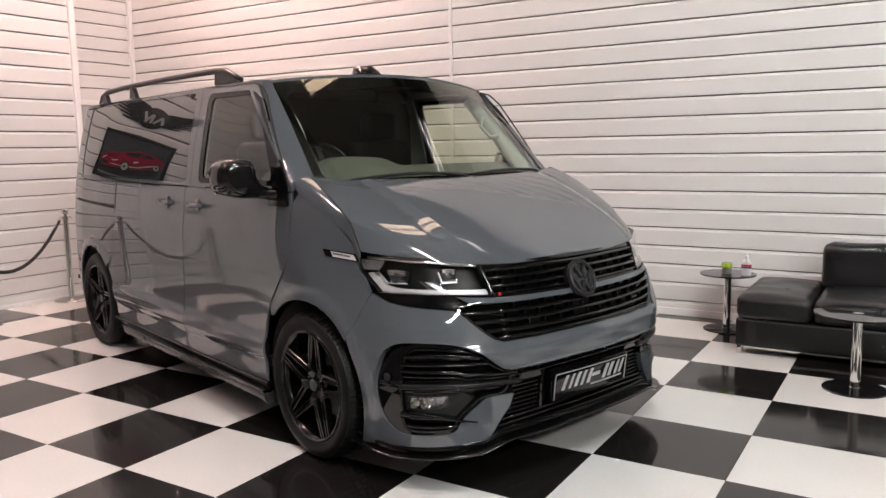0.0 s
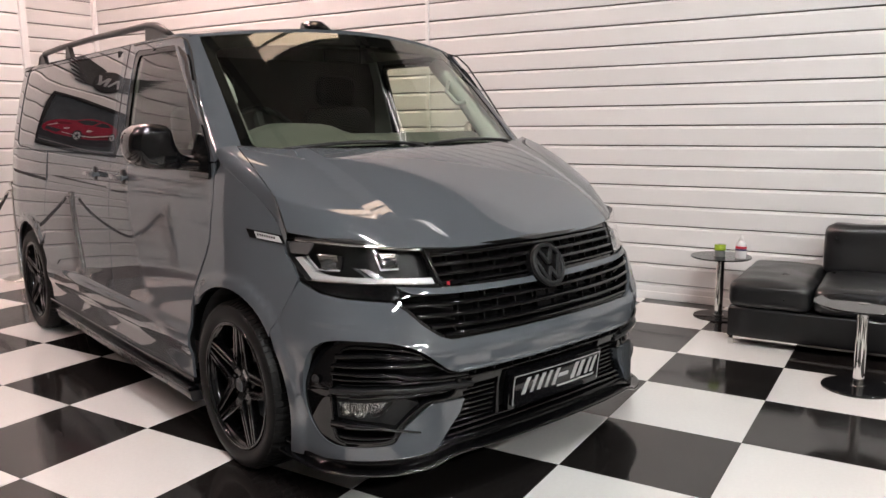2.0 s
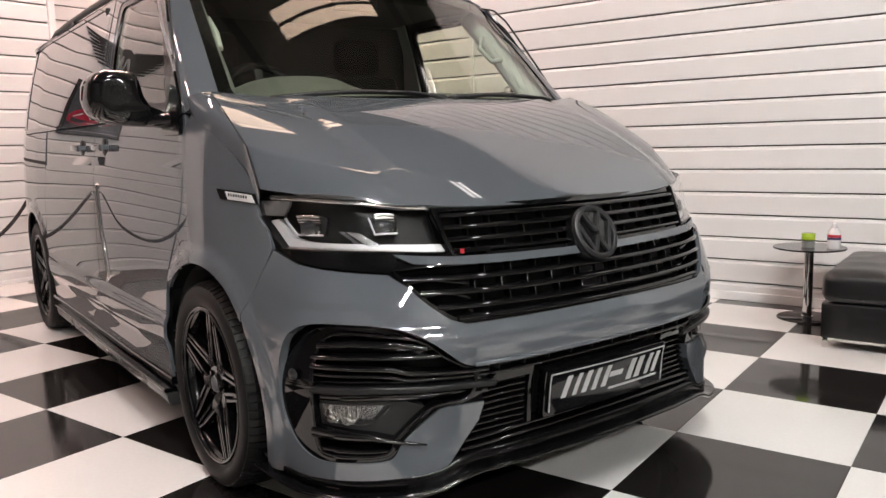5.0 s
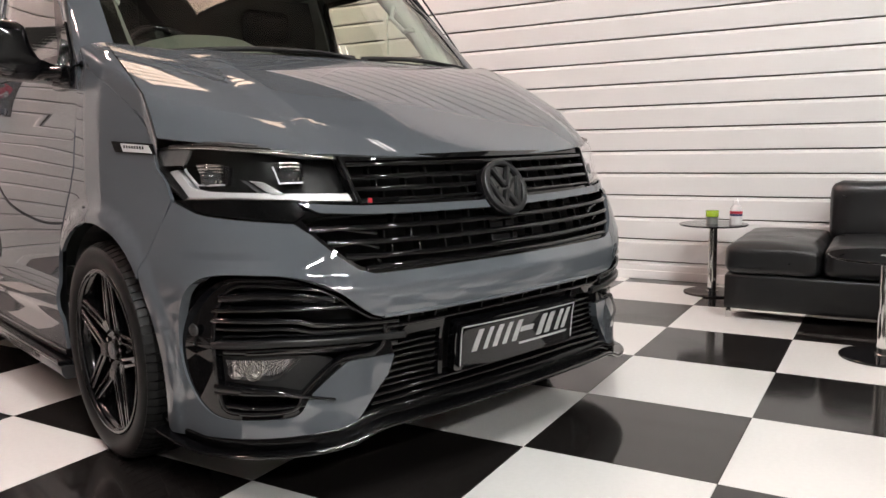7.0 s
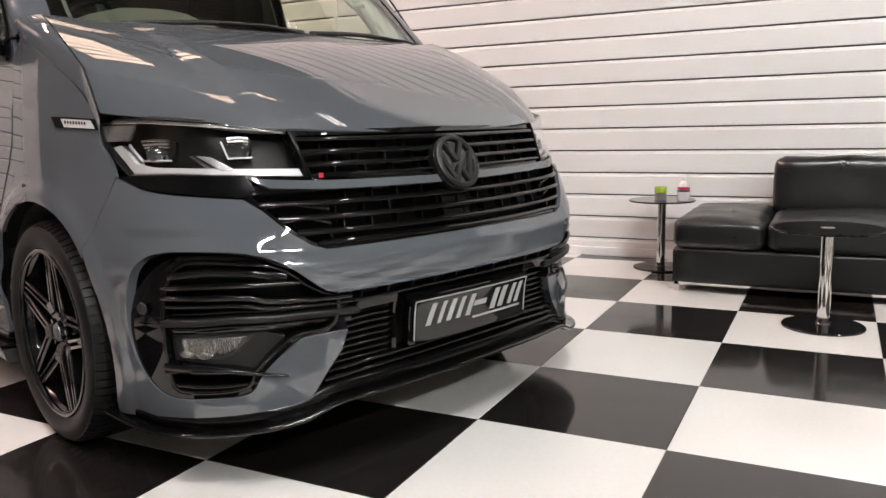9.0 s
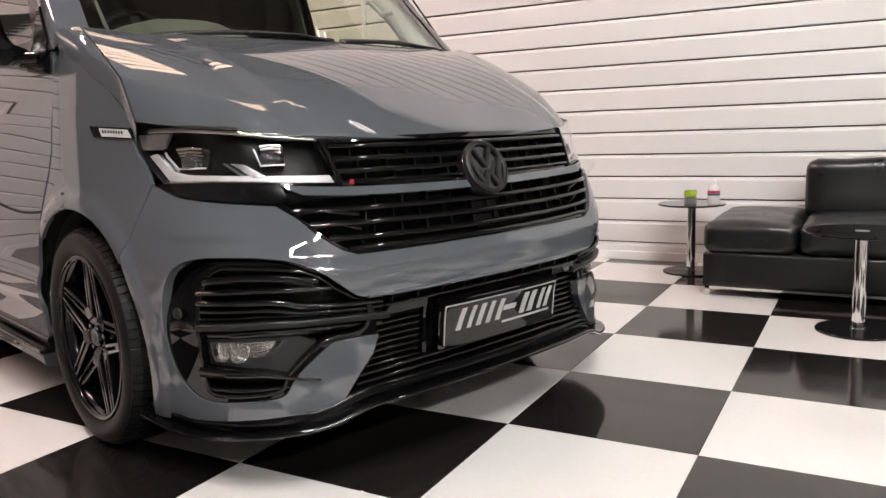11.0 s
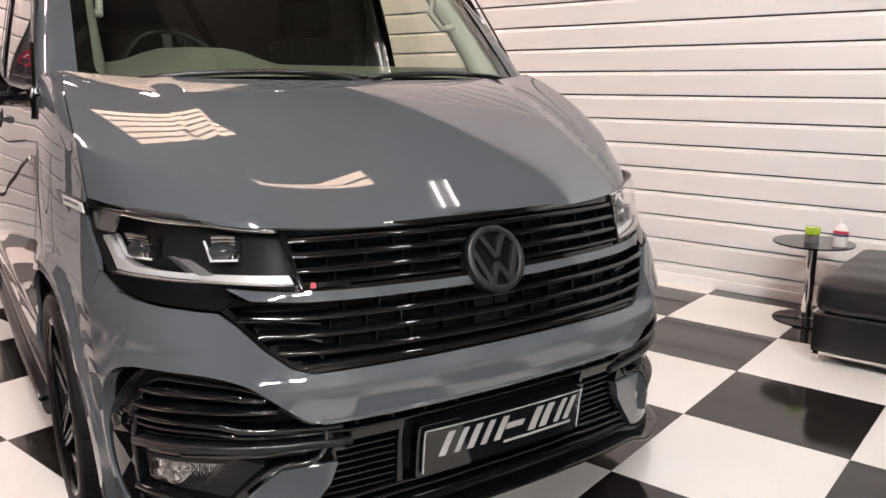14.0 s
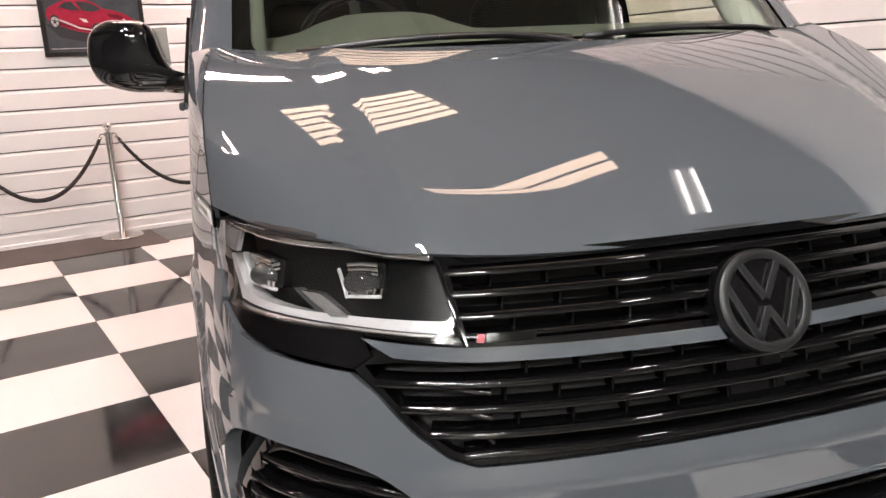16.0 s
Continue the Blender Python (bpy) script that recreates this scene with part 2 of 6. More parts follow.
def tube_bm(points, radius, steps=10, radii=None, squash=1.0):
    """A tube along points."""
    bm = bmesh.new()
    pts = [Vector(p) for p in points]
    rings = []
    up = Vector((0, 0, 1))
    for k, p in enumerate(pts):
        t = (pts[min(k + 1, len(pts) - 1)] - pts[max(k - 1, 0)]).normalized()
        side = t.cross(up)
        side = side.normalized() if side.length > 1e-4 else Vector((1, 0, 0))
        over = side.cross(t).normalized()
        r = radii[k] if radii else radius
        rings.append([bm.verts.new(p + side * (r * math.cos(a)) + over * (r * squash * math.sin(a))) for a in (2 * math.pi * q / steps for q in range(steps))])
    for a, b in zip(rings, rings[1:]):
        for q in range(steps):
            n = (q + 1) % steps
            bm.faces.new((a[q], a[n], b[n], b[q]))
    bm.faces.new(rings[0][::-1]), bm.faces.new(rings[-1])
    bmesh.ops.recalc_face_normals(bm, faces=bm.faces)
    return bm


def prism_bm(outline, depth, bevel=0.0, segments=2):
    """A flat outline in x, z given depth along y (0 to depth)."""
    bm = bmesh.new()
    front = [bm.verts.new((x, 0, z)) for x, z in outline]
    back = [bm.verts.new((x, depth, z)) for x, z in outline]
    n = len(outline)
    bm.faces.new(front), bm.faces.new(back[::-1])
    for k in range(n):
        bm.faces.new((front[k], back[k], back[(k + 1) % n], front[(k + 1) % n]))
    bmesh.ops.recalc_face_normals(bm, faces=bm.faces)
    if bevel:
        bmesh.ops.bevel(bm, geom=[e for e in bm.edges], offset=bevel, segments=segments, profile=0.5, affect="EDGES")
    return bm

# ---- the room ----
TILE, WALL_Y, WALL_X, CORNER_X, WALL_END, WALL_STOP = 0.6, 3.15, -6.0, -7.28, 1.52, -1.78
EAST_X, SOUTH_Y, HEIGHT, ROOF = 4.2, -7.2, 4.1, 7.0
HALL = (-12.0, 8.0, -11.0, 9.0)
PITCH = 0.1526


def cladding_board(length):
    """One shiplap board, along x from 0, face towards -y, bevel at its top."""
    prof = [(0.0015, 0.0), (0.0, 0.0015), (0.0, 0.1215), (0.0012, 0.1245), (0.0125, 0.1412), (0.015, 0.1432), (0.024, 0.1436), (0.024, 0.0)]
    v, f, n = [], [], len(prof)
    for x in (0.0, length):
        v += [(x, d, z) for d, z in prof]
    for k in range(n):
        f.append((k, (k + 1) % n, n + (k + 1) % n, n + k))
    f += [tuple(range(n))[::-1], tuple(range(n, 2 * n))]
    me = bpy.data.meshes.new("board")
    me.from_pydata(v, [], f)
    me.materials.append(CLADDING)
    me.update()
    return me


def clad_wall(name, start, heading, length, label, z0=-0.0215, z1=HEIGHT):
    """A wall with its boards; start is the lower corner to the left of one who faces it."""
    wall = tagged(new(name), label, "wall", kind="structure")
    wall.matrix_basis = pose(start[0], start[1], 0, 0, 0, heading)
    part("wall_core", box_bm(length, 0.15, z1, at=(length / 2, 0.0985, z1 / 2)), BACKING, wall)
    part("wall_cap", box_bm(length, 0.2, 0.04, 0.004, 1, at=(length / 2, 0.09, z1 + 0.02)), WHITE_TRIM, wall)
    me = cladding_board(length)
    k = 0
    while z0 + k * PITCH < z1 - 0.10:
        b = new("board", me)
        b.parent = wall
        b.location = (0, 0, z0 + k * PITCH)
        k += 1
    return wall


def build_room():
    # the floor and its ceiling
    floor = tagged(new("floor"), "floor of large glossy black and white chequered tiles", "floor", kind="structure")
    part("screed", box_bm(EAST_X - CORNER_X + 0.2, WALL_Y - SOUTH_Y + 0.2, 0.05, at=((EAST_X + CORNER_X) / 2, (WALL_Y + SOUTH_Y) / 2, -0.0285)), GROUT, floor)
    meshes = []
    for mat in (BLACK_TILE, WHITE_TILE):
        bm = box_bm(TILE - 0.0016, TILE - 0.0016, 0.008, at=(0, 0, -0.004))
        bmesh.ops.bevel(bm, geom=[e for e in bm.edges if all(v.co.z > -0.001 for v in e.verts)], offset=0.0009, segments=1, affect="EDGES")
        me = bpy.data.meshes.new("tile")
        bm.to_mesh(me), bm.free()
        me.materials.append(mat)
        meshes.append(me)
    for i in range(-12, 6):
        for j in range(-13, 7):
            x, y = (j + 0.5) * TILE, (i + 0.5) * TILE
            if x < CORNER_X or x > EAST_X or y > WALL_Y + 0.2 or y < SOUTH_Y or (x < WALL_X - 0.3 and y < WALL_END - 0.3):
                continue
            t = new("tile", meshes[(i + j) % 2])
            t.parent = floor
            t.location = (x, y, 0)
    # ribbed roof sheet, ribs along y
    x, v = HALL[0], []
    while x < HALL[1]:
        v += [(x, 0.0), (x + 0.085, 0.0), (x + 0.100, 0.032), (x + 0.125, 0.032), (x + 0.140, 0.0)][:4]
        x += 0.14
    n = len(v)
    # roof out of view: its tone is split to brighten or darken reflections
    for nm, y0, y1, mat, label in (("ceiling_south", HALL[2], -0.3, CEILING_SHEET, "ribbed metal roof sheet over the showroom, toned dark for reflections"), ("ceiling", -0.3, 4.8, CEILING_LIT, "ribbed metal roof sheet over the showroom, toned bright for reflections"),
                                   ("ceiling_north", 4.8, HALL[3], CEILING_SHEET, "ribbed metal roof sheet beyond the partition, toned dark for reflections")):
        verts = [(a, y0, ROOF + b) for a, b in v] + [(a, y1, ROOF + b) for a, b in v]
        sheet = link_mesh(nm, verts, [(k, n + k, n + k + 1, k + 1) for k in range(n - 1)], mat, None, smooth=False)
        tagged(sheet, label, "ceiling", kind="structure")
    for nm, sx, sy, x, y in (("hall_wall_north", HALL[1] - HALL[0], 0.2, (HALL[0] + HALL[1]) / 2, HALL[3]), ("hall_wall_south", HALL[1] - HALL[0], 0.2, (HALL[0] + HALL[1]) / 2, HALL[2]),
                             ("hall_wall_west", 0.2, HALL[3] - HALL[2], HALL[0], (HALL[2] + HALL[3]) / 2), ("hall_wall_east", 0.2, HALL[3] - HALL[2], HALL[1], (HALL[2] + HALL[3]) / 2)):
        tagged(part(nm, box_bm(sx, sy, ROOF + 0.1, at=(x, y, ROOF / 2)), CEILING_SHEET), "plain dark outer wall of the hall", "wall", kind="structure")
    tagged(part("hall_floor", box_bm(HALL[1] - HALL[0], HALL[3] - HALL[2], 0.1, at=((HALL[0] + HALL[1]) / 2, (HALL[2] + HALL[3]) / 2, -0.11)), GROUT), "bare concrete floor of the hall beyond the partitions", "floor", kind="structure")
    for y in (-8.0, -4.0, 0.2, 4.2):
        beam = part("roof_beam", box_bm(HALL[1] - HALL[0], 0.16, 0.26, 0.006, 1, at=((HALL[0] + HALL[1]) / 2, y, ROOF - 0.132)), BEAM)
        tagged(beam, "dark steel roof beam", "beam", kind="structure")
    # walls: the long one behind the sofa in two runs with a joint cover between
    joint = -2.62
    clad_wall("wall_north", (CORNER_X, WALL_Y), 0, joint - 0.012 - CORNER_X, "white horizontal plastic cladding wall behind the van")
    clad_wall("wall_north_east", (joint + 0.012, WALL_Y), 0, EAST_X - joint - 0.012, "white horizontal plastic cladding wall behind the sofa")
    trim = part("trim", box_bm(0.035, 0.016, HEIGHT, 0.004, 2, at=(joint, WALL_Y - 0.004, HEIGHT / 2)), WHITE_TRIM)
    tagged(trim, "white vertical joint cover between cladding boards", "trim", kind="structure")
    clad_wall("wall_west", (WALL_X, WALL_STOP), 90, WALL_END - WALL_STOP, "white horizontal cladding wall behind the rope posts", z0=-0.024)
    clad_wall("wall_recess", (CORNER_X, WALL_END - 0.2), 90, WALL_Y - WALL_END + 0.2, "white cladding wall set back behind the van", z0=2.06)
    back = part("wall_recess_return", box_bm(WALL_X - CORNER_X, 0.15, HEIGHT, at=((CORNER_X + WALL_X) / 2 - 0.1, WALL_END - 0.08, HEIGHT / 2)), CLADDING)
    tagged(back, "short white return wall beside the recess", "wall", kind="structure")
    t2 = part("trim", box_bm(0.05, 0.06, HEIGHT, 0.005, 2, at=(WALL_X + 0.004, WALL_END - 0.026, HEIGHT / 2)), WHITE_TRIM)
    tagged(t2, "white corner trim on the end of the cladding wall", "trim", kind="structure")
    t4 = part("trim", box_bm(0.05, 0.05, HEIGHT, 0.005, 2, at=(WALL_X + 0.004, WALL_STOP - 0.026, HEIGHT / 2)), WHITE_TRIM)
    tagged(t4, "white end trim on the free edge of the cladding wall", "trim", kind="structure")
    t3 = part("trim", box_bm(0.05, 0.05, HEIGHT, 0.005, 2, at=(CORNER_X + 0.02, WALL_Y - 0.02, HEIGHT / 2)), WHITE_TRIM)
    tagged(t3, "white inside corner trim between two cladding walls", "trim", kind="structure")
    door = tagged(new("door_1"), "plain grey door with white frame set in the recess", "door", kind="structure")
    part("door_leaf", box_bm(0.05, 1.36, 2.0, 0.003, 1, at=(CORNER_X - 0.02, 2.36, 1.0)), DOOR_GREY, door)
    part("door_frame", box_bm(0.06, 1.75, 0.06, 0.004, 1, at=(CORNER_X + 0.01, 2.3, 2.03)), WHITE_TRIM, door)
    for nm, sx, sy, x, y in (("baseboard", EAST_X - CORNER_X, 0.012, (EAST_X + CORNER_X) / 2, WALL_Y - 0.006), ("baseboard", 0.012, WALL_END - WALL_STOP, WALL_X + 0.006, (WALL_END + WALL_STOP) / 2)):
        b = part(nm, box_bm(sx, sy, 0.062 if sy < 1 else 0.036, 0.003, 1, at=(x, y, 0.031 if sy < 1 else 0.018)), WHITE_TRIM)
        tagged(b, "low white skirting strip at the foot of the wall", "skirting", kind="structure")
    mat = part("runner_mat", box_bm(0.64, 1.66, 0.006, 0.002, 1, at=(WALL_X + 0.345, -0.61, 0.003)), CARPET)
    tagged(mat, "dark ribbed carpet runner along the foot of the wall", "carpet")


def build_lights():
    # twin tube fittings hung from the roof on thin wires
    # front and west-wall fittings are out of view, added to brighten van and wall
    for x, y, z, length, turn, tube in ((-0.03, 2.26, 4.45, 0.98, 74, DIM_TUBE), (3.2, -4.6, 6.6, 1.5, 74, TUBE), (3.6, 1.05, 5.2, 1.5, 74, MID_TUBE), (1.3, -2.6, 6.5, 1.5, 74, TUBE), (2.6, -2.8, 6.6, 1.5, 74, TUBE),
                                        (5.6, -5.4, 4.8, 1.5, -16, TUBE), (6.2, -3.4, 4.6, 1.5, -16, TUBE), (-5.0, -2.58, 6.7, 0.75, 74, PINK_FILL_TUBE), (-4.9, -3.8, 6.6, 1.5, -16, PINK_FILL_TUBE),
                                        (-5.3, -4.6, 6.0, 1.5, -16, PINK_FILL_TUBE),
                                        (-4.5, 0.1, 4.9, 1.5, 0, PINK_FILL_TUBE), (-4.9, 1.7, 4.7, 1.5, 90, PINK_FILL_TUBE)):
        fitting = thing("ceiling_light", "twin tube light hung out of view, from reflections or added fill", "lamp", pose(x, y, z, 0, 0, turn), group="tube lights under the roof")
        part("housing", box_bm(0.19, length, 0.05, 0.008, 2, at=(0, 0, -0.025)), WHITE_TRIM, fitting)
        for dx in (-0.062, 0.062):
            bm = lathe_bm([(0, -length / 2 + 0.04), (0.012, -length / 2 + 0.04), (0.012, length / 2 - 0.04), (0, length / 2 - 0.04)], 12, "y")
            bmesh.ops.translate(bm, vec=(dx, 0, -0.068), verts=bm.verts)
            part("tube", bm, tube, fitting, smooth=True)
        for dy in (-0.3 * length, 0.3 * length):
            part("wire", tube_bm([(0, dy, -0.004), (0, dy, ROOF - z + 0.02)], 0.003, 6), BEAM, fitting)
    # translucent roof sheets that let warm daylight in
    for x0, x1, y0, y1 in SKYLIGHTS:
        light = thing("skylight", "warm translucent ribbed roof light sheet", "roof light", pose((x0 + x1) / 2, (y0 + y1) / 2, ROOF - 0.002), group="roof light sheets")
        part("sheet", box_bm(x1 - x0, y1 - y0, 0.008, at=(0, 0, -0.006)), SKYLIGHT, light)
        n = max(2, round((x1 - x0) / 0.24))
        for k in range(n + 1):
            part("rib", box_bm(0.055, y1 - y0, 0.016, 0.003, 1, at=((x1 - x0) * (k / n - 0.5), 0, -0.020)), CEILING_SHEET, light)


SKYLIGHTS = ((-5.1, -3.7, 0.40, 2.8), (-1.6, -1.05, 1.0, 3.6), (-9.8, -7.6, 2.5, 5.2))
build_room()
build_lights()

# ---- the van: its surfaces ----
# Own axes: x across, y from the nose backwards, z up.
def smooth_table(xs, vs, lo, hi, width, n=1200):
    """A curve through (x, v) pairs, rounded over width; returns a function."""
    grid = np.linspace(lo - 4 * width, hi + 4 * width, n)
    raw = np.interp(grid, xs, vs)
    k = max(1, int(3 * width / (grid[1] - grid[0])))
    kern = np.exp(-0.5 * (np.arange(-k, k + 1) * (grid[1] - grid[0]) / width) ** 2)
    soft = np.convolve(np.pad(raw, k, mode="edge"), kern / kern.sum(), mode="valid")
    return lambda z: float(np.interp(z, grid, soft))


def plan_curve():
    p = np.array([(0, .053), (.15, .056), (.3, .064), (.45, .082), (.58, .112), (.69, .16), (.78, .228), (.85, .32), (.90, .44), (.932, .6),
                  (.947, .8), (.952, 1.0), (.953, 1.5), (.953, 2.2), (.951, 3.0), (.948, 3.8), (.936, 4.25), (.905, 4.55), (.84, 4.72)])
    q = np.vstack([p[::-1] * (-1, 1), p[1:]])
    d = np.concatenate([[0], np.cumsum(np.linalg.norm(np.diff(q, axis=0), axis=1))])
    g = np.linspace(0, d[-1], 3001)
    c = np.stack([np.interp(g, d, q[:, 0]), np.interp(g, d, q[:, 1])], 1)
    w = 0.055 / (g[1] - g[0])
    k = int(3 * w)
    kern = np.exp(-0.5 * (np.arange(-k, k + 1) / w) ** 2)
    kern /= kern.sum()
    ends = [np.pad(c[:, a], k, mode="reflect", reflect_type="odd") for a in (0, 1)]
    c = np.stack([np.convolve(e, kern, mode="valid") for e in ends], 1)
    d = np.concatenate([[0], np.cumsum(np.linalg.norm(np.diff(c, axis=0), axis=1))])
    s = d - d[-1] / 2
    t = np.gradient(c, axis=0)
    t /= np.linalg.norm(t, axis=1)[:, None]
    return s, c, np.stack([t[:, 1], -t[:, 0]], 1)


PLAN_S, PLAN_C, PLAN_N = plan_curve()
side_in = smooth_table([.05, .12, .2, .3, .42, .52, .62, .75, .9, 1.0, 1.1, 1.2, 1.27, 1.4, 1.6, 1.78, 1.9],
                       [.10, .06, .03, .018, .010, .006, .003, 0, 0, .004, .010, .020, .032, .056, .100, .150, .185], 0, 2, 0.035)
front_in = smooth_table([.05, .12, .2, .3, .42, .49, .53, .598, .632, .67, .80, .94, 1.0, 1.1],
                        [.03, .02, .03, .036, .024, .006, .001, .000, .019, .030, .072, .135, .175, .26], 0, 1.2, 0.009)
lamp_in = smooth_table([.5, .62, .75, .85, 1.0, 1.1], [0, 0, .028, .052, .06, .06], 0, 1.2, 0.03)
corner = smooth_table([0, .55, .82, 1.12, 1.55, 9], [0, 0, 1, 1, 0, 0], 0, 6, 0.06, 4000)


wing_in = smooth_table([0, 1.06, 1.30, 1.55, 2.6, 9], [0, 0, 1, 1, 0, 0], 0, 6, 0.08, 4000)
wing_top_in = smooth_table([0, .72, 1.02, 1.2, 1.5, 2], [.012, .012, .028, .030, .018, .0], 0, 2, 0.04)


def wrap(s, z, off=0.0):
    """The skin round nose and flanks: s along the outline from the middle of the nose, z up, off outwards."""
    x, y = np.interp(s, PLAN_S, PLAN_C[:, 0]), np.interp(s, PLAN_S, PLAN_C[:, 1])
    nx, ny = np.interp(s, PLAN_S, PLAN_N[:, 0]), np.interp(s, PLAN_S, PLAN_N[:, 1])
    l = math.hypot(nx, ny)
    nx, ny = nx / l, ny / l
    i = side_in(z) * nx * nx + front_in(z) * ny * ny + lamp_in(z) * corner(abs(s)) + wing_in(abs(s)) * wing_top_in(z) - off
    return Vector((x - nx * i, y - ny * i, z))


def s_at(y):
    """The s of a flank point (x > 0) at y."""
    h = len(PLAN_S) // 2
    k = h + int(np.argmax(PLAN_C[h:, 0] > 0.8))
    return float(np.interp(y, PLAN_C[k:, 1], PLAN_S[k:]))


def flank(y, z, off=0.0, sign=-1):
    return wrap(sign * s_at(y), z, off)


def hood_front(a):
    return Vector((0.884 * a - 0.014 * a ** 7, 0.200 + 0.405 * abs(a) ** 4.4, 0.939 + 0.032 * abs(a) ** 2.4))


def hood_rear(a):
    return Vector((0.835 * a, 0.87 + 0.172 * a * a, 1.285 - 0.009 * a * a))


def soft_step(x, w):
    return w * math.log1p(math.exp(max(-30.0, min(30.0, x / w))))


def hood(a, v, off=0.0):
    """a from -1 to 1 across, v from 0 at the nose to 1 at the screen."""
    p = hood_front(a).lerp(hood_rear(a), v)
    b = 4 * v * (1 - v)
    p.z += (0.034 - 0.006 * a * a) * b + off
    p.z -= 0.010 * math.exp(-v / 0.035)
    p.x += 0.012 * b * a
    # ridge from the corner of the grille to the foot of the screen
    r, c = abs(a), 0.605 + 0.075 * v
    over = soft_step(r - c, 0.0025)
    ridge = (r / c) ** 3 - (3 / c + 1 / (1 - c)) * over - 3 * (over / c) ** 2 - (over / c) ** 3
    ridge -= 0.55 * over / (1 - c)
    p.z += 0.027 * ridge * (1 - 0.5 * v) * min(1.0, 4 * v + 0.3)
    return p


def screen_top(a):
    return Vector((0.765 * a, 1.45 + 0.125 * a * a, 1.838 - 0.052 * a * a))


def screen(a, v, off=0.0):
    lo = hood_rear(a) + Vector((0, 0.02, -0.012))
    p = lo.lerp(screen_top(a), v)
    b = 4 * v * (1 - v)
    return p + Vector((0, -0.75, 0.66)) * (0.007 * b + off)


def roof(a, v, off=0.0):
    t = screen_top(a)
    y = 1.45 + 0.125 * a * a * (1 - v) + v * 3.22
    k = min(1.0, v / 0.06)
    k = k * k * (3 - 2 * k)
    xe = 0.765 * (1 - k) + 0.80 * k
    xe -= 0.10 * max(0.0, (v - 0.84) / 0.16) ** 2
    zc = 1.838 + 0.042 * math.sin(math.pi * min(1, v * 0.8 + 0.03)) - 0.02 * v
    ze = 1.786 + 0.008 * k
    return Vector((xe * a, y, zc - (zc - ze) * (abs(a) ** (2 + 1.6 * k)) + off))


def inside(x, y, loops):
    hit = False
    for l in loops:
        n = len(l)
        for k in range(n):
            (x0, y0), (x1, y1) = l[k], l[(k + 1) % n]
            if (y0 > y) != (y1 > y) and x < (x1 - x0) * (y - y0) / (y1 - y0) + x0:
                hit = not hit
    return hit


def dense(loop, step):
    out = []
    n = len(loop)
    for k in range(n):
        a, b = loop[k], loop[(k + 1) % n]
        m = max(1, int(math.hypot(b[0] - a[0], b[1] - a[1]) / step + 0.5))
        out += [(a[0] + (b[0] - a[0]) * q / m, a[1] + (b[1] - a[1]) * q / m) for q in range(m)]
    return out


def rounded(loop, r, n=4):
    """Rounds the corners of a loop."""
    out = []
    m = len(loop)
    for k in range(m):
        p, a, b = Vector(loop[k]), Vector(loop[k - 1]), Vector(loop[(k + 1) % m])
        q = min(r, 0.45 * (a - p).length, 0.45 * (b - p).length)
        u, w = p + (a - p).normalized() * q, p + (b - p).normalized() * q
        for t in range(n + 1):
            t /= n
            out.append(tuple(u * (1 - t) ** 2 + p * 2 * t * (1 - t) + w * t * t))
    return out


def skin(name, fn, loops, mat, parent, off=0.0, rim=0.012, step=0.03, edge=None, label="", lines=()):
    """A panel of a surface fn(u, v, off) inside loops (the first outer, the rest holes), with folded edges."""
    from mathutils.geometry import delaunay_2d_cdt
    edge = edge or step * 0.7
    pts, edges, kept = [], [], []
    for l in loops:
        d = dense(l, edge)
        kept.append(d)
        k0 = len(pts)
        pts += [Vector(p) for p in d]
        edges += [(k0 + k, k0 + (k + 1) % len(d)) for k in range(len(d))]
    for line in lines:
        pts += [Vector(p) for p in line]
    us, vs = [p[0] for p in pts], [p[1] for p in pts]
    border = np.array([tuple(p) for p in pts])
    row = 0
    v = min(vs) + step * 0.5
    while v < max(vs):
        u = min(us) + step * (0.5 if row % 2 else 0.0)
        while u < max(us):
            if inside(u, v, kept) and np.min(np.hypot(border[:, 0] - u, border[:, 1] - v)) > step * 0.45:
                pts.append(Vector((u, v)))
            u += step
        v += step * 0.87
        row += 1
    out = delaunay_2d_cdt(pts, edges, [], 0, 1e-6)
    co, tris = out[0], out[2]
    faces = []
    for f in tris:
        c = (co[f[0]] + co[f[1]] + co[f[2]]) / 3
        if inside(c.x, c.y, kept):
            faces.append(tuple(f))
    e = 5e-4
    verts, normals = [], []
    for p in co:
        q = fn(p.x, p.y, off)
        verts.append(q)
        n = (fn(p.x + e, p.y, off) - fn(p.x - e, p.y, off)).cross(fn(p.x, p.y + e, off) - fn(p.x, p.y - e, off)).normalized()
        if n.dot(fn(p.x, p.y, off + e) - q) < 0:
            n = -n
        normals.append(n)
    fixed = []
    for f in faces:
        a, b, c = (verts[k] for k in f)
        fixed.append(f if (b - a).cross(c - a).dot(normals[f[0]]) > 0 else f[::-1])
    faces = fixed
    count = {}
    for f in faces:
        for k in range(3):
            count[(f[k], f[(k + 1) % 3])] = 1
    if rim:
        for (a, b) in [k for k in count if (k[1], k[0]) not in count]:
            k0 = len(verts)
            for i in (a, b):
                verts += [verts[i].copy()]
            for i in (a, b):
                verts += [verts[i] - normals[i] * rim]
            w = (verts[b] - verts[a]).cross(normals[a]).normalized()
            normals += [w, w, w, w]
            faces.append((k0 + 1, k0, k0 + 2, k0 + 3))
    ob = link_mesh(name, verts, faces, mat, parent, label)
    ob.data.normals_split_custom_set_from_vertices([tuple(n) for n in normals])
    return ob


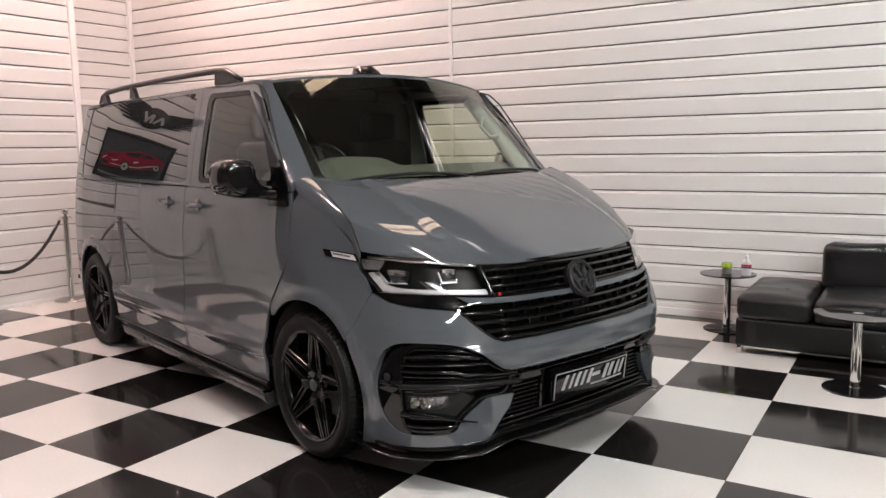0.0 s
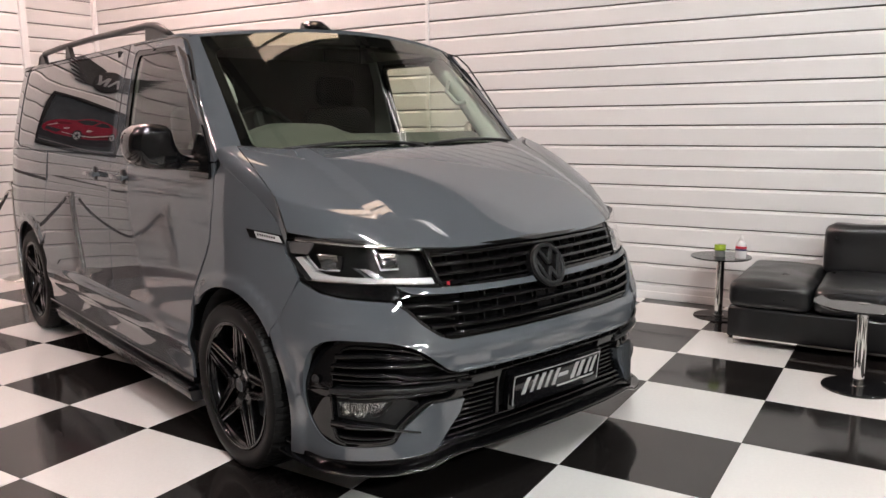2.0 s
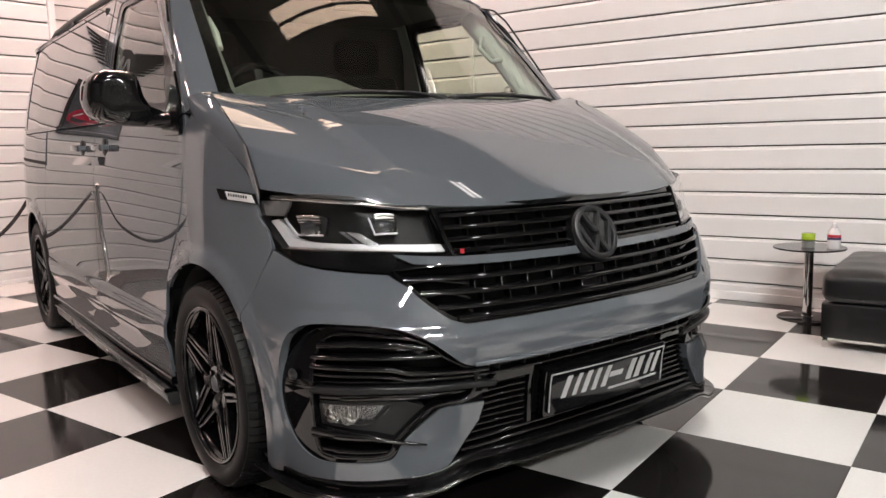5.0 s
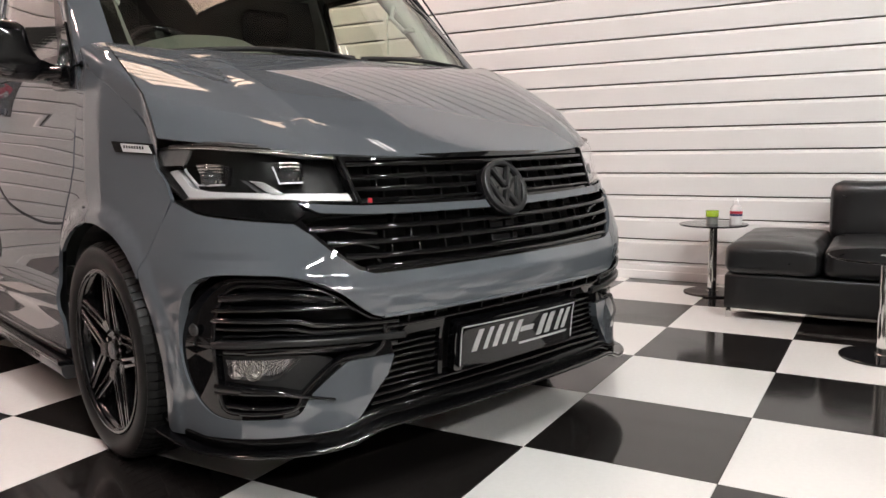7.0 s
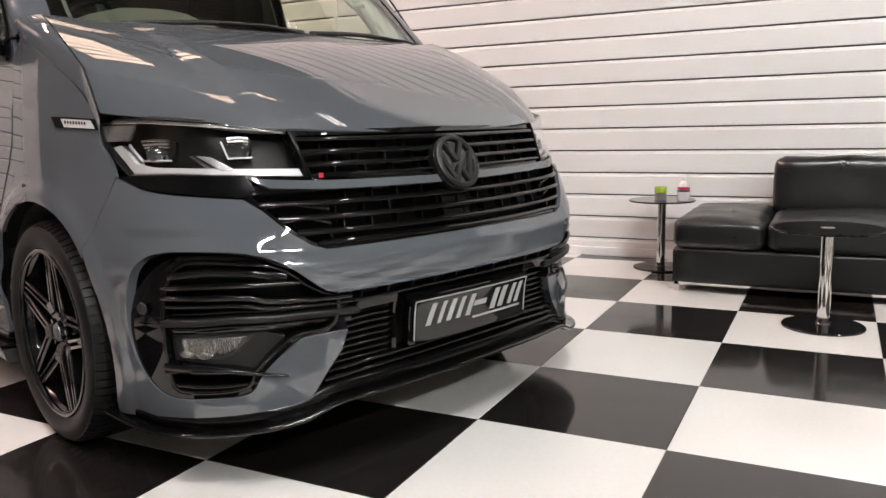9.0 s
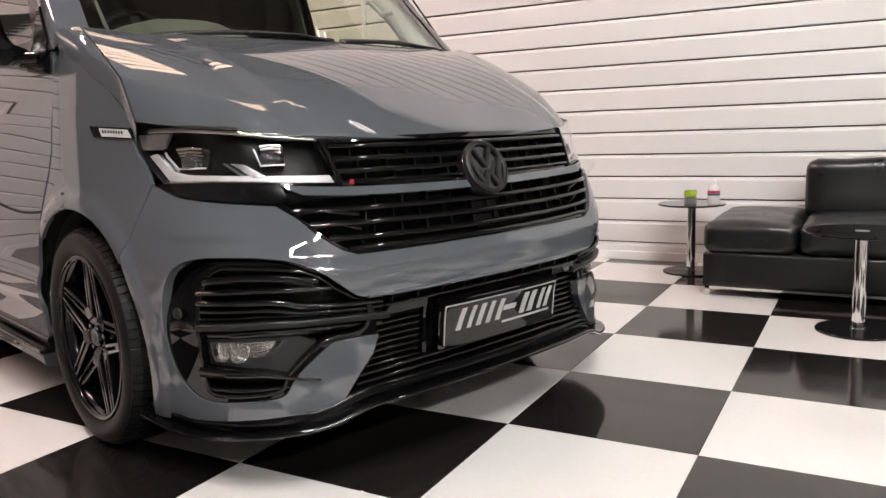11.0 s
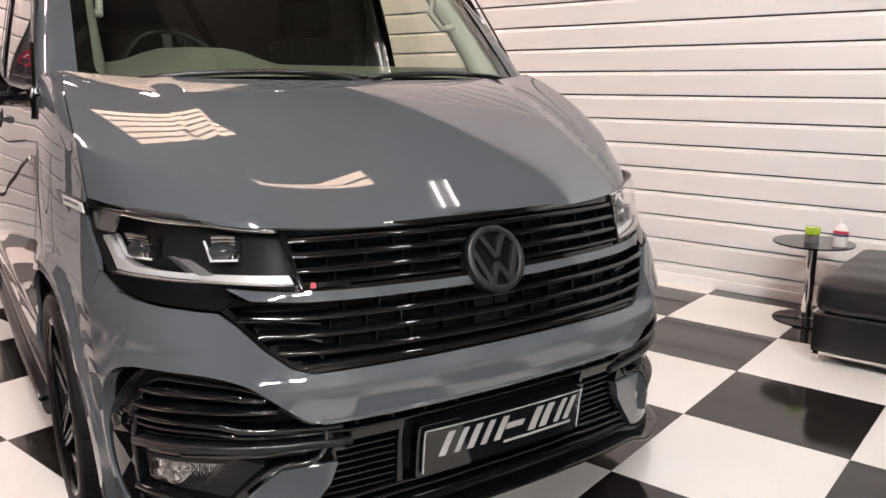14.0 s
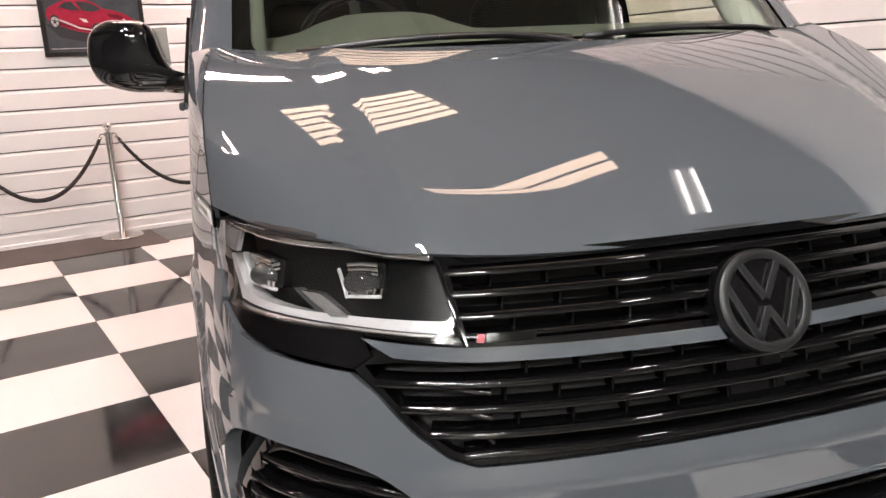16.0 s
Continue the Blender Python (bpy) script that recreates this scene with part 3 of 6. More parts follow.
def strip_on(name, fn, line, depth, height, mat, parent, off=0.0, label="", samples=None, taper=None):
    """A bar along a line of (u, v) on a surface: height across it, depth outwards, with a rounded face."""
    verts, faces = [], []
    prof = [(-0.5, -1.0), (-0.5, -0.16), (-0.46, -0.07), (-0.33, -0.015), (-0.12, 0.0), (0.12, 0.0), (0.33, -0.015), (0.46, -0.07), (0.5, -0.16), (0.5, -1.0)]
    n = len(prof)
    pts = []
    for k in range(len(line) - 1):
        m = samples or max(1, int(math.hypot(line[k + 1][0] - line[k][0], line[k + 1][1] - line[k][1]) / 0.035))
        pts += [(line[k][0] + (line[k + 1][0] - line[k][0]) * q / m, line[k][1] + (line[k + 1][1] - line[k][1]) * q / m) for q in range(m)]
    pts.append(line[-1])
    for k, (u, v) in enumerate(pts):
        a, b = pts[max(0, k - 1)], pts[min(len(pts) - 1, k + 1)]
        d = Vector((b[0] - a[0], b[1] - a[1])).normalized()
        w = taper(k / (len(pts) - 1)) if taper else 1.0
        for c, h in prof:
            verts.append(fn(u - d.y * c * height * w, v + d.x * c * height * w, off + h * depth))
    for k in range(len(pts) - 1):
        for q in range(n):
            r = (q + 1) % n
            faces.append((k * n + q, k * n + r, (k + 1) * n + r, (k + 1) * n + q))
    faces += [tuple(range(n))[::-1], tuple(range((len(pts) - 1) * n, len(pts) * n))]
    bm = bmesh.new()
    bv = [bm.verts.new(v) for v in verts]
    for f in faces:
        bm.faces.new([bv[k] for k in f])
    bmesh.ops.recalc_face_normals(bm, faces=bm.faces)
    return part(name, bm, mat, parent, label, angle=60)

# ---- the van: its parts ----
VAN = thing("van", "grey people carrier van with gloss black trim, lowered on black wheels", "van", pose(0.0725, -0.0697, 0, 0, 0, 72.7))
HUB_F, HUB_R, HUB_Z = 0.965, 3.965, 0.345
ARCH = 0.408


def arch_points(y0, z0, r, a0, a1, n=16):
    return [(y0 + r * math.cos(radians(a0 + (a1 - a0) * k / n)), z0 + r * math.sin(radians(a0 + (a1 - a0) * k / n))) for k in range(n + 1)]


def side_loop(loop, sign):
    """A loop of (y, z) on a flank as a loop of (s, z)."""
    return [(sign * s_at(y), z) for y, z in loop]


def bell(x):
    return 1 / (1 + x ** 6)


def side_skin(s, z, off=0.0):
    """The flank with its swage line above the sill and the soft crease below the handles."""
    return wrap(s, z, off + 0.013 * bell((z - 0.452) / 0.05) - 0.005 / (1 + math.exp(-(z - 1.045) / 0.006)) + 0.005 / (1 + math.exp(-(z - 1.30) / 0.1)))


def arch_skin(s, z, off=0.0):
    """The wing with a raised lip round the wheel."""
    p = wrap(s, z, off)
    r = min(math.hypot(p.y - HUB_F, z - HUB_Z), math.hypot(p.y - HUB_R, z - HUB_Z))
    return wrap(s, z, off + 0.014 / (1 + math.exp((r - ARCH - 0.045) / 0.008)))


def hood_edge_z(y):
    """Height of the shut line beside the bonnet at y."""
    v = max(0.0, min(1.0, (y - 0.60) / 0.455))
    return hood(1.0, v).z


def bezier_patch(name, rows, mat, sign, m=8, label=""):
    """A sheet from rows of three points (edge, control, edge)."""
    verts, faces = [], []
    for a, c, b in rows:
        for q in range(m + 1):
            u = q / m
            verts.append(a * (1 - u) ** 2 + c * 2 * u * (1 - u) + b * u * u)
    for k in range(len(rows) - 1):
        for q in range(m):
            f = (k * (m + 1) + q, k * (m + 1) + q + 1, (k + 1) * (m + 1) + q + 1, (k + 1) * (m + 1) + q)
            faces.append(f if sign > 0 else f[::-1])
    return link_mesh(name, verts, faces, mat, VAN, label)


def build_flanks():
    for sign in (-1, 1):
        # front wing, from the bumper joint to the door
        wing = [(0.655, 0.632), (0.605, 0.71), (0.560, 0.785), (0.540, 0.835), (0.572, 0.885), (0.612, 0.917)]
        wing += [(y, hood_edge_z(y) - 0.075) for y in (0.66, 0.75, 0.85, 0.95, 1.05)] + [(1.094, 1.185)]
        wing += [(1.106, 1.05), (1.119, 0.92), (1.154, 0.853), (1.274, 0.693)] + arch_points(HUB_F, HUB_Z, ARCH, 46, 139, 14)
        wing_ob = skin("front_wing", arch_skin, [side_loop(wing, sign)], PAINT, VAN, step=0.028)
        # door, sliding door and rear quarter below the windows
        door = [(1.108, 1.19), (1.118, 1.05), (1.130, 0.925), (1.163, 0.858), (1.283, 0.70), (1.335, 0.60), (1.375, 0.45), (1.385, 0.275), (2.335, 0.275),
                (2.325, 0.45), (2.285, 0.80), (2.272, 1.05), (2.262, 1.236), (1.115, 1.236)]
        door_ob = skin("front_door", side_skin, [side_loop(door, sign)], PAINT, VAN, step=0.04, edge=0.022)
        slide = [(2.342, 0.275), (2.332, 0.45), (2.292, 0.80), (2.279, 1.05), (2.269, 1.236), (3.425, 1.236), (3.44, 1.06), (3.50, 0.90), (3.525, 0.80), (3.555, 0.70)]
        slide += arch_points(HUB_R, HUB_Z, ARCH + 0.004, 139, 190, 8)
        slide_ob = skin("sliding_door", side_skin, [side_loop(slide, sign)], PAINT, VAN, step=0.04, edge=0.022)
        quarter = [(3.432, 1.236), (3.447, 1.06), (3.507, 0.90), (3.532, 0.80), (3.562, 0.71)] + arch_points(HUB_R, HUB_Z, ARCH, 136, -8, 18) + [(4.70, 0.29), (4.70, 1.236)]
        quarter_ob = skin("rear_quarter", arch_skin, [side_loop(quarter, sign)], PAINT, VAN, step=0.045, edge=0.025)
        strip_on("slide_rail", wrap, side_loop([(3.455, 1.062), (4.36, 1.086)], sign), 0.02, 0.020, MATT_BLACK, quarter_ob, off=0.0015)
        # window frames and glass
        upper = [(1.10, 1.242), (4.70, 1.242), (4.66, 1.5), (4.58, 1.795), (1.70, 1.795), (1.56, 1.765)]
        far = 0.14 if sign > 0 else 0.0
        w_front = rounded([(1.16, 1.262), (2.10 + far, 1.262), (2.125 + far, 1.755), (1.61, 1.745), (1.48, 1.69)], 0.05)
        w_rear = rounded([(2.262 + 0.8 * far, 1.258), (4.26, 1.272), (4.27, 1.42), (4.235, 1.775), (2.285 + 0.8 * far, 1.768)], 0.05)
        frame_ob = skin("window_surround", wrap, [side_loop(upper, sign), side_loop(w_front, sign), side_loop(w_rear, sign)], PAINT, VAN, step=0.045, edge=0.022)
        skin("door_seal", wrap, [side_loop(w_front, sign), side_loop(rounded([(1.30, 1.288), (2.055 + far, 1.288), (2.075 + far, 1.728), (1.62, 1.722), (1.51, 1.672)], 0.04), sign)], DEEP_BLACK, frame_ob, off=-0.003, rim=0.01, step=0.05, edge=0.02)
        skin("door_window", wrap, [side_loop(rounded([(1.22, 1.275), (2.08 + far, 1.275), (2.10 + far, 1.74), (1.615, 1.732), (1.495, 1.68)], 0.04), sign)], DOOR_GLASS, VAN, off=-0.010, rim=0, step=0.08, label="clear front door glass")
        skin("rear_window", wrap, [side_loop(w_rear, sign)], PRIVACY, VAN, off=-0.004, rim=0.004, step=0.05, label="dark privacy glass of the rear cabin")
        # shut lines round the front door frame
        for line in ([(1.115, 1.246), (1.23, 1.395), (1.45, 1.700), (1.52, 1.758), (1.60, 1.779), (1.75, 1.783), (2.16, 1.784)], [(2.215 + 0.5 * far, 1.79), (2.205 + 0.5 * far, 1.55), (2.195 + 0.5 * far, 1.243)]):
            strip_on("shut_line", wrap, side_loop(line, sign), 0.006, 0.008, MATT_BLACK, frame_ob, off=0.0012)
        # black inner shell that closes the gaps
        shell = [(1.17, 0.92), (1.13, 1.19), (1.15, 1.23), (4.68, 1.23), (4.68, 0.30)] + arch_points(HUB_R, HUB_Z, ARCH + 0.012, 0, 180, 12) + [(3.53, 0.30), (1.40, 0.30), (1.39, 0.5), (1.30, 0.72)]
        skin("inner_shell", wrap, [side_loop(shell, sign)], MATT_BLACK, VAN, off=-0.03, rim=0, step=0.12)
        # sill strip and side bar
        strip_on("sill_trim", wrap, side_loop([(1.37, 0.262), (3.60, 0.262)], sign), 0.03, 0.028, GLOSS_BLACK, VAN, off=0.012)
        strip_on("side_bar", wrap, side_loop([(1.36, 0.195), (1.42, 0.205), (3.30, 0.215), (3.36, 0.215)], sign), 0.05, 0.050, BAR_METAL, VAN, off=0.045, label="dull satin metal side bar below the sill")
        strip_on("side_bar_edge", wrap, side_loop([(1.36, 0.232), (3.36, 0.246)], sign), 0.05, 0.016, GLOSS_BLACK, VAN, off=0.05)
        # handles with their dished pockets
        for ob, y in ((door_ob, 2.075), (slide_ob, 2.50)):
            c = flank(y, 1.138, 0.0, sign)
            pocket = lathe_bm([(0.0, 0.004), (0.018, 0.004), (0.030, 0.002), (0.034, -0.003)], 20, "x")
            bmesh.ops.scale(pocket, vec=(sign, 1, 1.15), verts=pocket.verts)
            bmesh.ops.translate(pocket, vec=c + Vector((sign * -0.0005, 0, 0)), verts=pocket.verts)
            bmesh.ops.recalc_face_normals(pocket, faces=pocket.faces)
            h = part("door_handle", box_bm(0.020, 0.165, 0.030, 0.010, 3, at=c + Vector((sign * 0.028, 0.0, 0.0))), PAINT, ob, smooth=True)
            part("handle_pocket", pocket, SATIN_BLACK, h, smooth=True)
            for dy in (-0.07, 0.07):
                part("handle_foot", box_bm(0.03, 0.02, 0.022, 0.004, 2, at=c + Vector((sign * 0.012, dy, 0))), PAINT, h)
        # wheel arch liners
        for hub in (HUB_F, HUB_R):
            bm = bmesh.new()
            rings = []
            for x in (0.905, 0.62):
                rings.append([bm.verts.new((sign * x, y, z)) for y, z in arch_points(hub, HUB_Z, ARCH - 0.004, -20, 200, 24)])
            for k in range(24):
                bm.faces.new((rings[0][k], rings[0][k + 1], rings[1][k + 1], rings[1][k]))
            bm.faces.new(rings[1])
            part("arch_liner", bm, MATT_BLACK, VAN)
        # side badge behind the lamp
        badge = skin("side_badge", arch_skin, [side_loop([(0.615, 0.956), (0.82, 0.966), (0.845, 0.998), (0.64, 0.987)], sign)], GLOSS_BLACK, VAN, off=0.004, rim=0.006, step=0.03)
        skin("badge_plate", arch_skin, [side_loop([(0.628, 0.960), (0.775, 0.967), (0.792, 0.991), (0.65, 0.983)], sign)], BADGE_SILVER, badge, off=0.006, rim=0.003, step=0.03, label="brushed metal badge plate")
        for k in range(8):
            y = 0.668 + k * 0.0135
            skin("badge_bar", arch_skin, [side_loop([(y, 0.9705 + 0.05 * (y - 0.65)), (y + 0.008, 0.971 + 0.05 * (y - 0.65)), (y + 0.010, 0.9795 + 0.05 * (y - 0.65)), (y + 0.002, 0.979 + 0.05 * (y - 0.65))], sign)], GLOSS_BLACK, badge, off=0.0072, rim=0, step=0.02)


def build_top():
    skin("bonnet", hood, [[(-0.999, 0.010), (-0.6, 0.004), (0, 0.004), (0.6, 0.004), (0.999, 0.010), (0.999, 0.99), (0, 0.985), (-0.999, 0.99)]], PAINT, VAN, step=0.03, edge=0.018, rim=0.025,
         lines=[[(sign * (0.605 + 0.075 * (0.02 + 0.96 * k / 90) + d), 0.02 + 0.96 * k / 90) for k in range(91)] for sign in (-1, 1) for d in (-0.010, -0.004, 0.004, 0.010)])
    skin("windscreen", screen, [[(-0.955, 0.0), (0.955, 0.0), (0.95, 0.985), (0, 0.985), (-0.95, 0.985)]], SCREEN_GLASS, VAN, step=0.06, rim=0, off=-0.004, label="clear windscreen with a dark printed border")
    band = [[(-0.955, 0.0), (0.955, 0.0), (0.95, 0.985), (0, 0.985), (-0.95, 0.985)], rounded([(-0.90, 0.045), (0.90, 0.045), (0.905, 0.86), (0.0, 0.885), (-0.905, 0.86)], 0.07)]
    skin("screen_border", screen, band, GLOSS_BLACK, VAN, step=0.05, edge=0.025, rim=0, off=-0.007)
    skin("roof_panel", roof, [[(-1, 0.0), (1, 0.0), (1, 1.0), (-1, 1.0)]], PAINT, VAN, step=0.03, edge=0.02, rim=0.02)
    skin("roof_front", roof, [[(-0.93, 0.0), (0.93, 0.0), (0.93, 0.045), (0, 0.03), (-0.93, 0.045)]], GLOSS_BLACK, VAN, step=0.03, edge=0.02, rim=0.0, off=0.002)
    for sign in (-1, 1):
        rows = []
        for k in range(25):
            t = k / 24
            a = screen(sign * 0.955, t)
            b = flank(1.10 + (1.70 - 1.10) * t, 1.242 + (1.795 - 1.242) * t, 0, sign)
            rows.append((a, Vector((b.x * 0.99, a.y * 0.68 + b.y * 0.32, max(a.z, b.z) + 0.006)), b))
        bezier_patch("pillar", rows, PAINT, sign)
        rows = []
        for k in range(29):
            t = k / 28
            v = min(1.0, t * 1.0)
            a = hood(sign * 1.0, v) + Vector((sign * 0.0015, 0.001, -0.002))
            y = 0.612 + (1.10 - 0.612) * t
            z = (hood_edge_z(y) - 0.075) if y < 1.05 else hood_edge_z(1.05) - 0.075 + (y - 1.05) * 1.1
            b = arch_skin(sign * s_at(y), z)
            rows.append((a, Vector((b.x, (a.y + b.y) / 2, a.z - 0.004)), b))
        top = bezier_patch("wing_top", rows, PAINT, sign)
        # small sheet between wing top, pillar foot and door
        a0, b0 = rows[-1][0], rows[-1][2]
        a1, b1 = screen(sign * 0.955, 0.0), flank(1.10, 1.245, 0, sign)
        bezier_patch("pillar_foot", [(a0, rows[-1][1], b0), (a1.lerp(a0, 0.5), Vector((b1.x, a1.y, a1.z)).lerp(rows[-1][1], 0.5), b1.lerp(b0, 0.5)), (a1, Vector((b1.x * 0.99, a1.y * 0.68 + b1.y * 0.32, a1.z + 0.006)), b1)], PAINT, sign)
    # roof fin
    fin = lathe_bm([(0, 0.0), (0.074, 0.0), (0.070, 0.03), (0.052, 0.062), (0.03, 0.068), (0, 0.068)], 24)
    for v in fin.verts:
        v.co.y *= 1.5
        v.co.x *= 0.9
        v.co.y += 0.8 * v.co.z
    bmesh.ops.translate(fin, vec=(-0.045, 1.66, roof(0, 0.06).z - 0.004), verts=fin.verts)
    part("roof_aerial", fin, GLOSS_BLACK, VAN, smooth=True)
    # roof rails
    for sign in (-1, 1):
        x = sign * 0.66
        base = lambda y: roof(0.66 / 0.80, (y - 1.45) / 3.22).z
        line = [(2.02, 0.008), (2.10, 0.030), (2.22, 0.066), (2.34, 0.078), (2.6, 0.080), (3.2, 0.084), (3.9, 0.084), (4.25, 0.078), (4.38, 0.055), (4.46, 0.008)]
        rail = part("roof_rail", tube_bm([(x, y, base(min(y, 4.6)) + h) for y, h in line], 0.019, 10, radii=[0.010, 0.018, 0.022, 0.019, 0.018, 0.018, 0.018, 0.019, 0.018, 0.010]), SATIN_BLACK, VAN, "satin black roof rail", smooth=True)
        for y, w in ((2.28, 0.16), (3.72, 0.10), (4.32, 0.10)):
            shape = [(-0.25, 0), (0.07, 0), (0.055, 0.082), (-0.02, 0.084), (-0.08, 0.066), (-0.17, 0.028)] if w > 0.12 else [(-w / 2 - 0.03, 0), (w / 2, 0), (w / 2 - 0.03, 0.08), (-w / 2 + 0.02, 0.08)]
            bm = prism_bm(shape, 0.03, 0.004, 1)
            bmesh.ops.rotate(bm, cent=(0, 0, 0), matrix=Matrix.Rotation(radians(90), 3, "Z"), verts=bm.verts)
            bmesh.ops.translate(bm, vec=(x + 0.015, y, base(y) - 0.004), verts=bm.verts)
            part("rail_foot", bm, SATIN_BLACK, rail)
    # tail closing sheet
    tail = []
    for sign in (-1, 1):
        tail.append([flank(4.70, 0.3 + 1.48 * k / 12, -0.004, sign) for k in range(13)])
    verts = tail[0] + tail[1]
    faces = [(k, k + 1, 13 + k + 1, 13 + k) for k in range(12)]
    link_mesh("tailgate", [v + Vector((0, 0.0 if i % 13 else 0, 0)) for i, v in enumerate(verts)], faces, PAINT, VAN)
    top = [roof(-1 + k / 8, 1.0) for k in range(17)]
    link_mesh("tail_upper", top + [flank(4.70, 1.75, 0, -1), flank(4.70, 1.75, 0, 1)], [tuple(range(17))[::1] + (18, 17)], PAINT, VAN)


build_flanks()
build_top()

# ---- the van: its face ----
def both(loop):
    """A half outline from the middle (first) to the middle (last), closed over both halves; the half has s < 0."""
    return loop + [(-s, z) for s, z in loop[::-1]]


def ease(x):
    x = max(0.0, min(1.0, x))
    return x * x * (3 - 2 * x)


def bumper_skin(s, z, off=0.0):
    """The bumper with a soft break line above the intakes."""
    k = 1 / (1 + math.exp((abs(s) - 1.05) / 0.05))
    return arch_skin(s, z, off + k * 0.007 / (1 + math.exp(-max(-60.0, min(60.0, (z - 0.692) / 0.004)))) * ease((abs(s) - 0.70) / 0.22) * ease((0.83 - z) / 0.1))


def upright(s, z, off=0.0):
    """Like wrap, but nearly upright, for what is set into the bumper."""
    p = wrap(s, 0.42 + 0.7 * (z - 0.42), off - 0.34 * soft_step(z - 0.47, 0.02))
    return Vector((p.x, p.y, z))


INTAKE = [(-0.462, 0.402), (-0.590, 0.403), (-0.613, 0.392), (-0.705, 0.322), (-0.722, 0.296), (-0.735, 0.272), (-0.765, 0.258), (-0.872, 0.252), (-0.965, 0.250),
          (-1.010, 0.262), (-1.050, 0.290), (-1.085, 0.340), (-1.102, 0.390), (-1.108, 0.450), (-1.098, 0.525), (-1.068, 0.595), (-1.019, 0.632),
          (-0.965, 0.645), (-0.900, 0.648), (-0.770, 0.644), (-0.685, 0.627), (-0.625, 0.598), (-0.545, 0.533), (-0.520, 0.520), (-0.480, 0.516)]


def eased(line, turns=2):
    """Rounds the corners of an open line, ends kept."""
    for _ in range(turns):
        out = [line[0]]
        for (a, b), (c, d) in zip(line, line[1:]):
            out += [(0.75 * a + 0.25 * c, 0.75 * b + 0.25 * d), (0.25 * a + 0.75 * c, 0.25 * b + 0.75 * d)]
        line = out + [line[-1]]
    return line


INTAKE = eased(INTAKE)


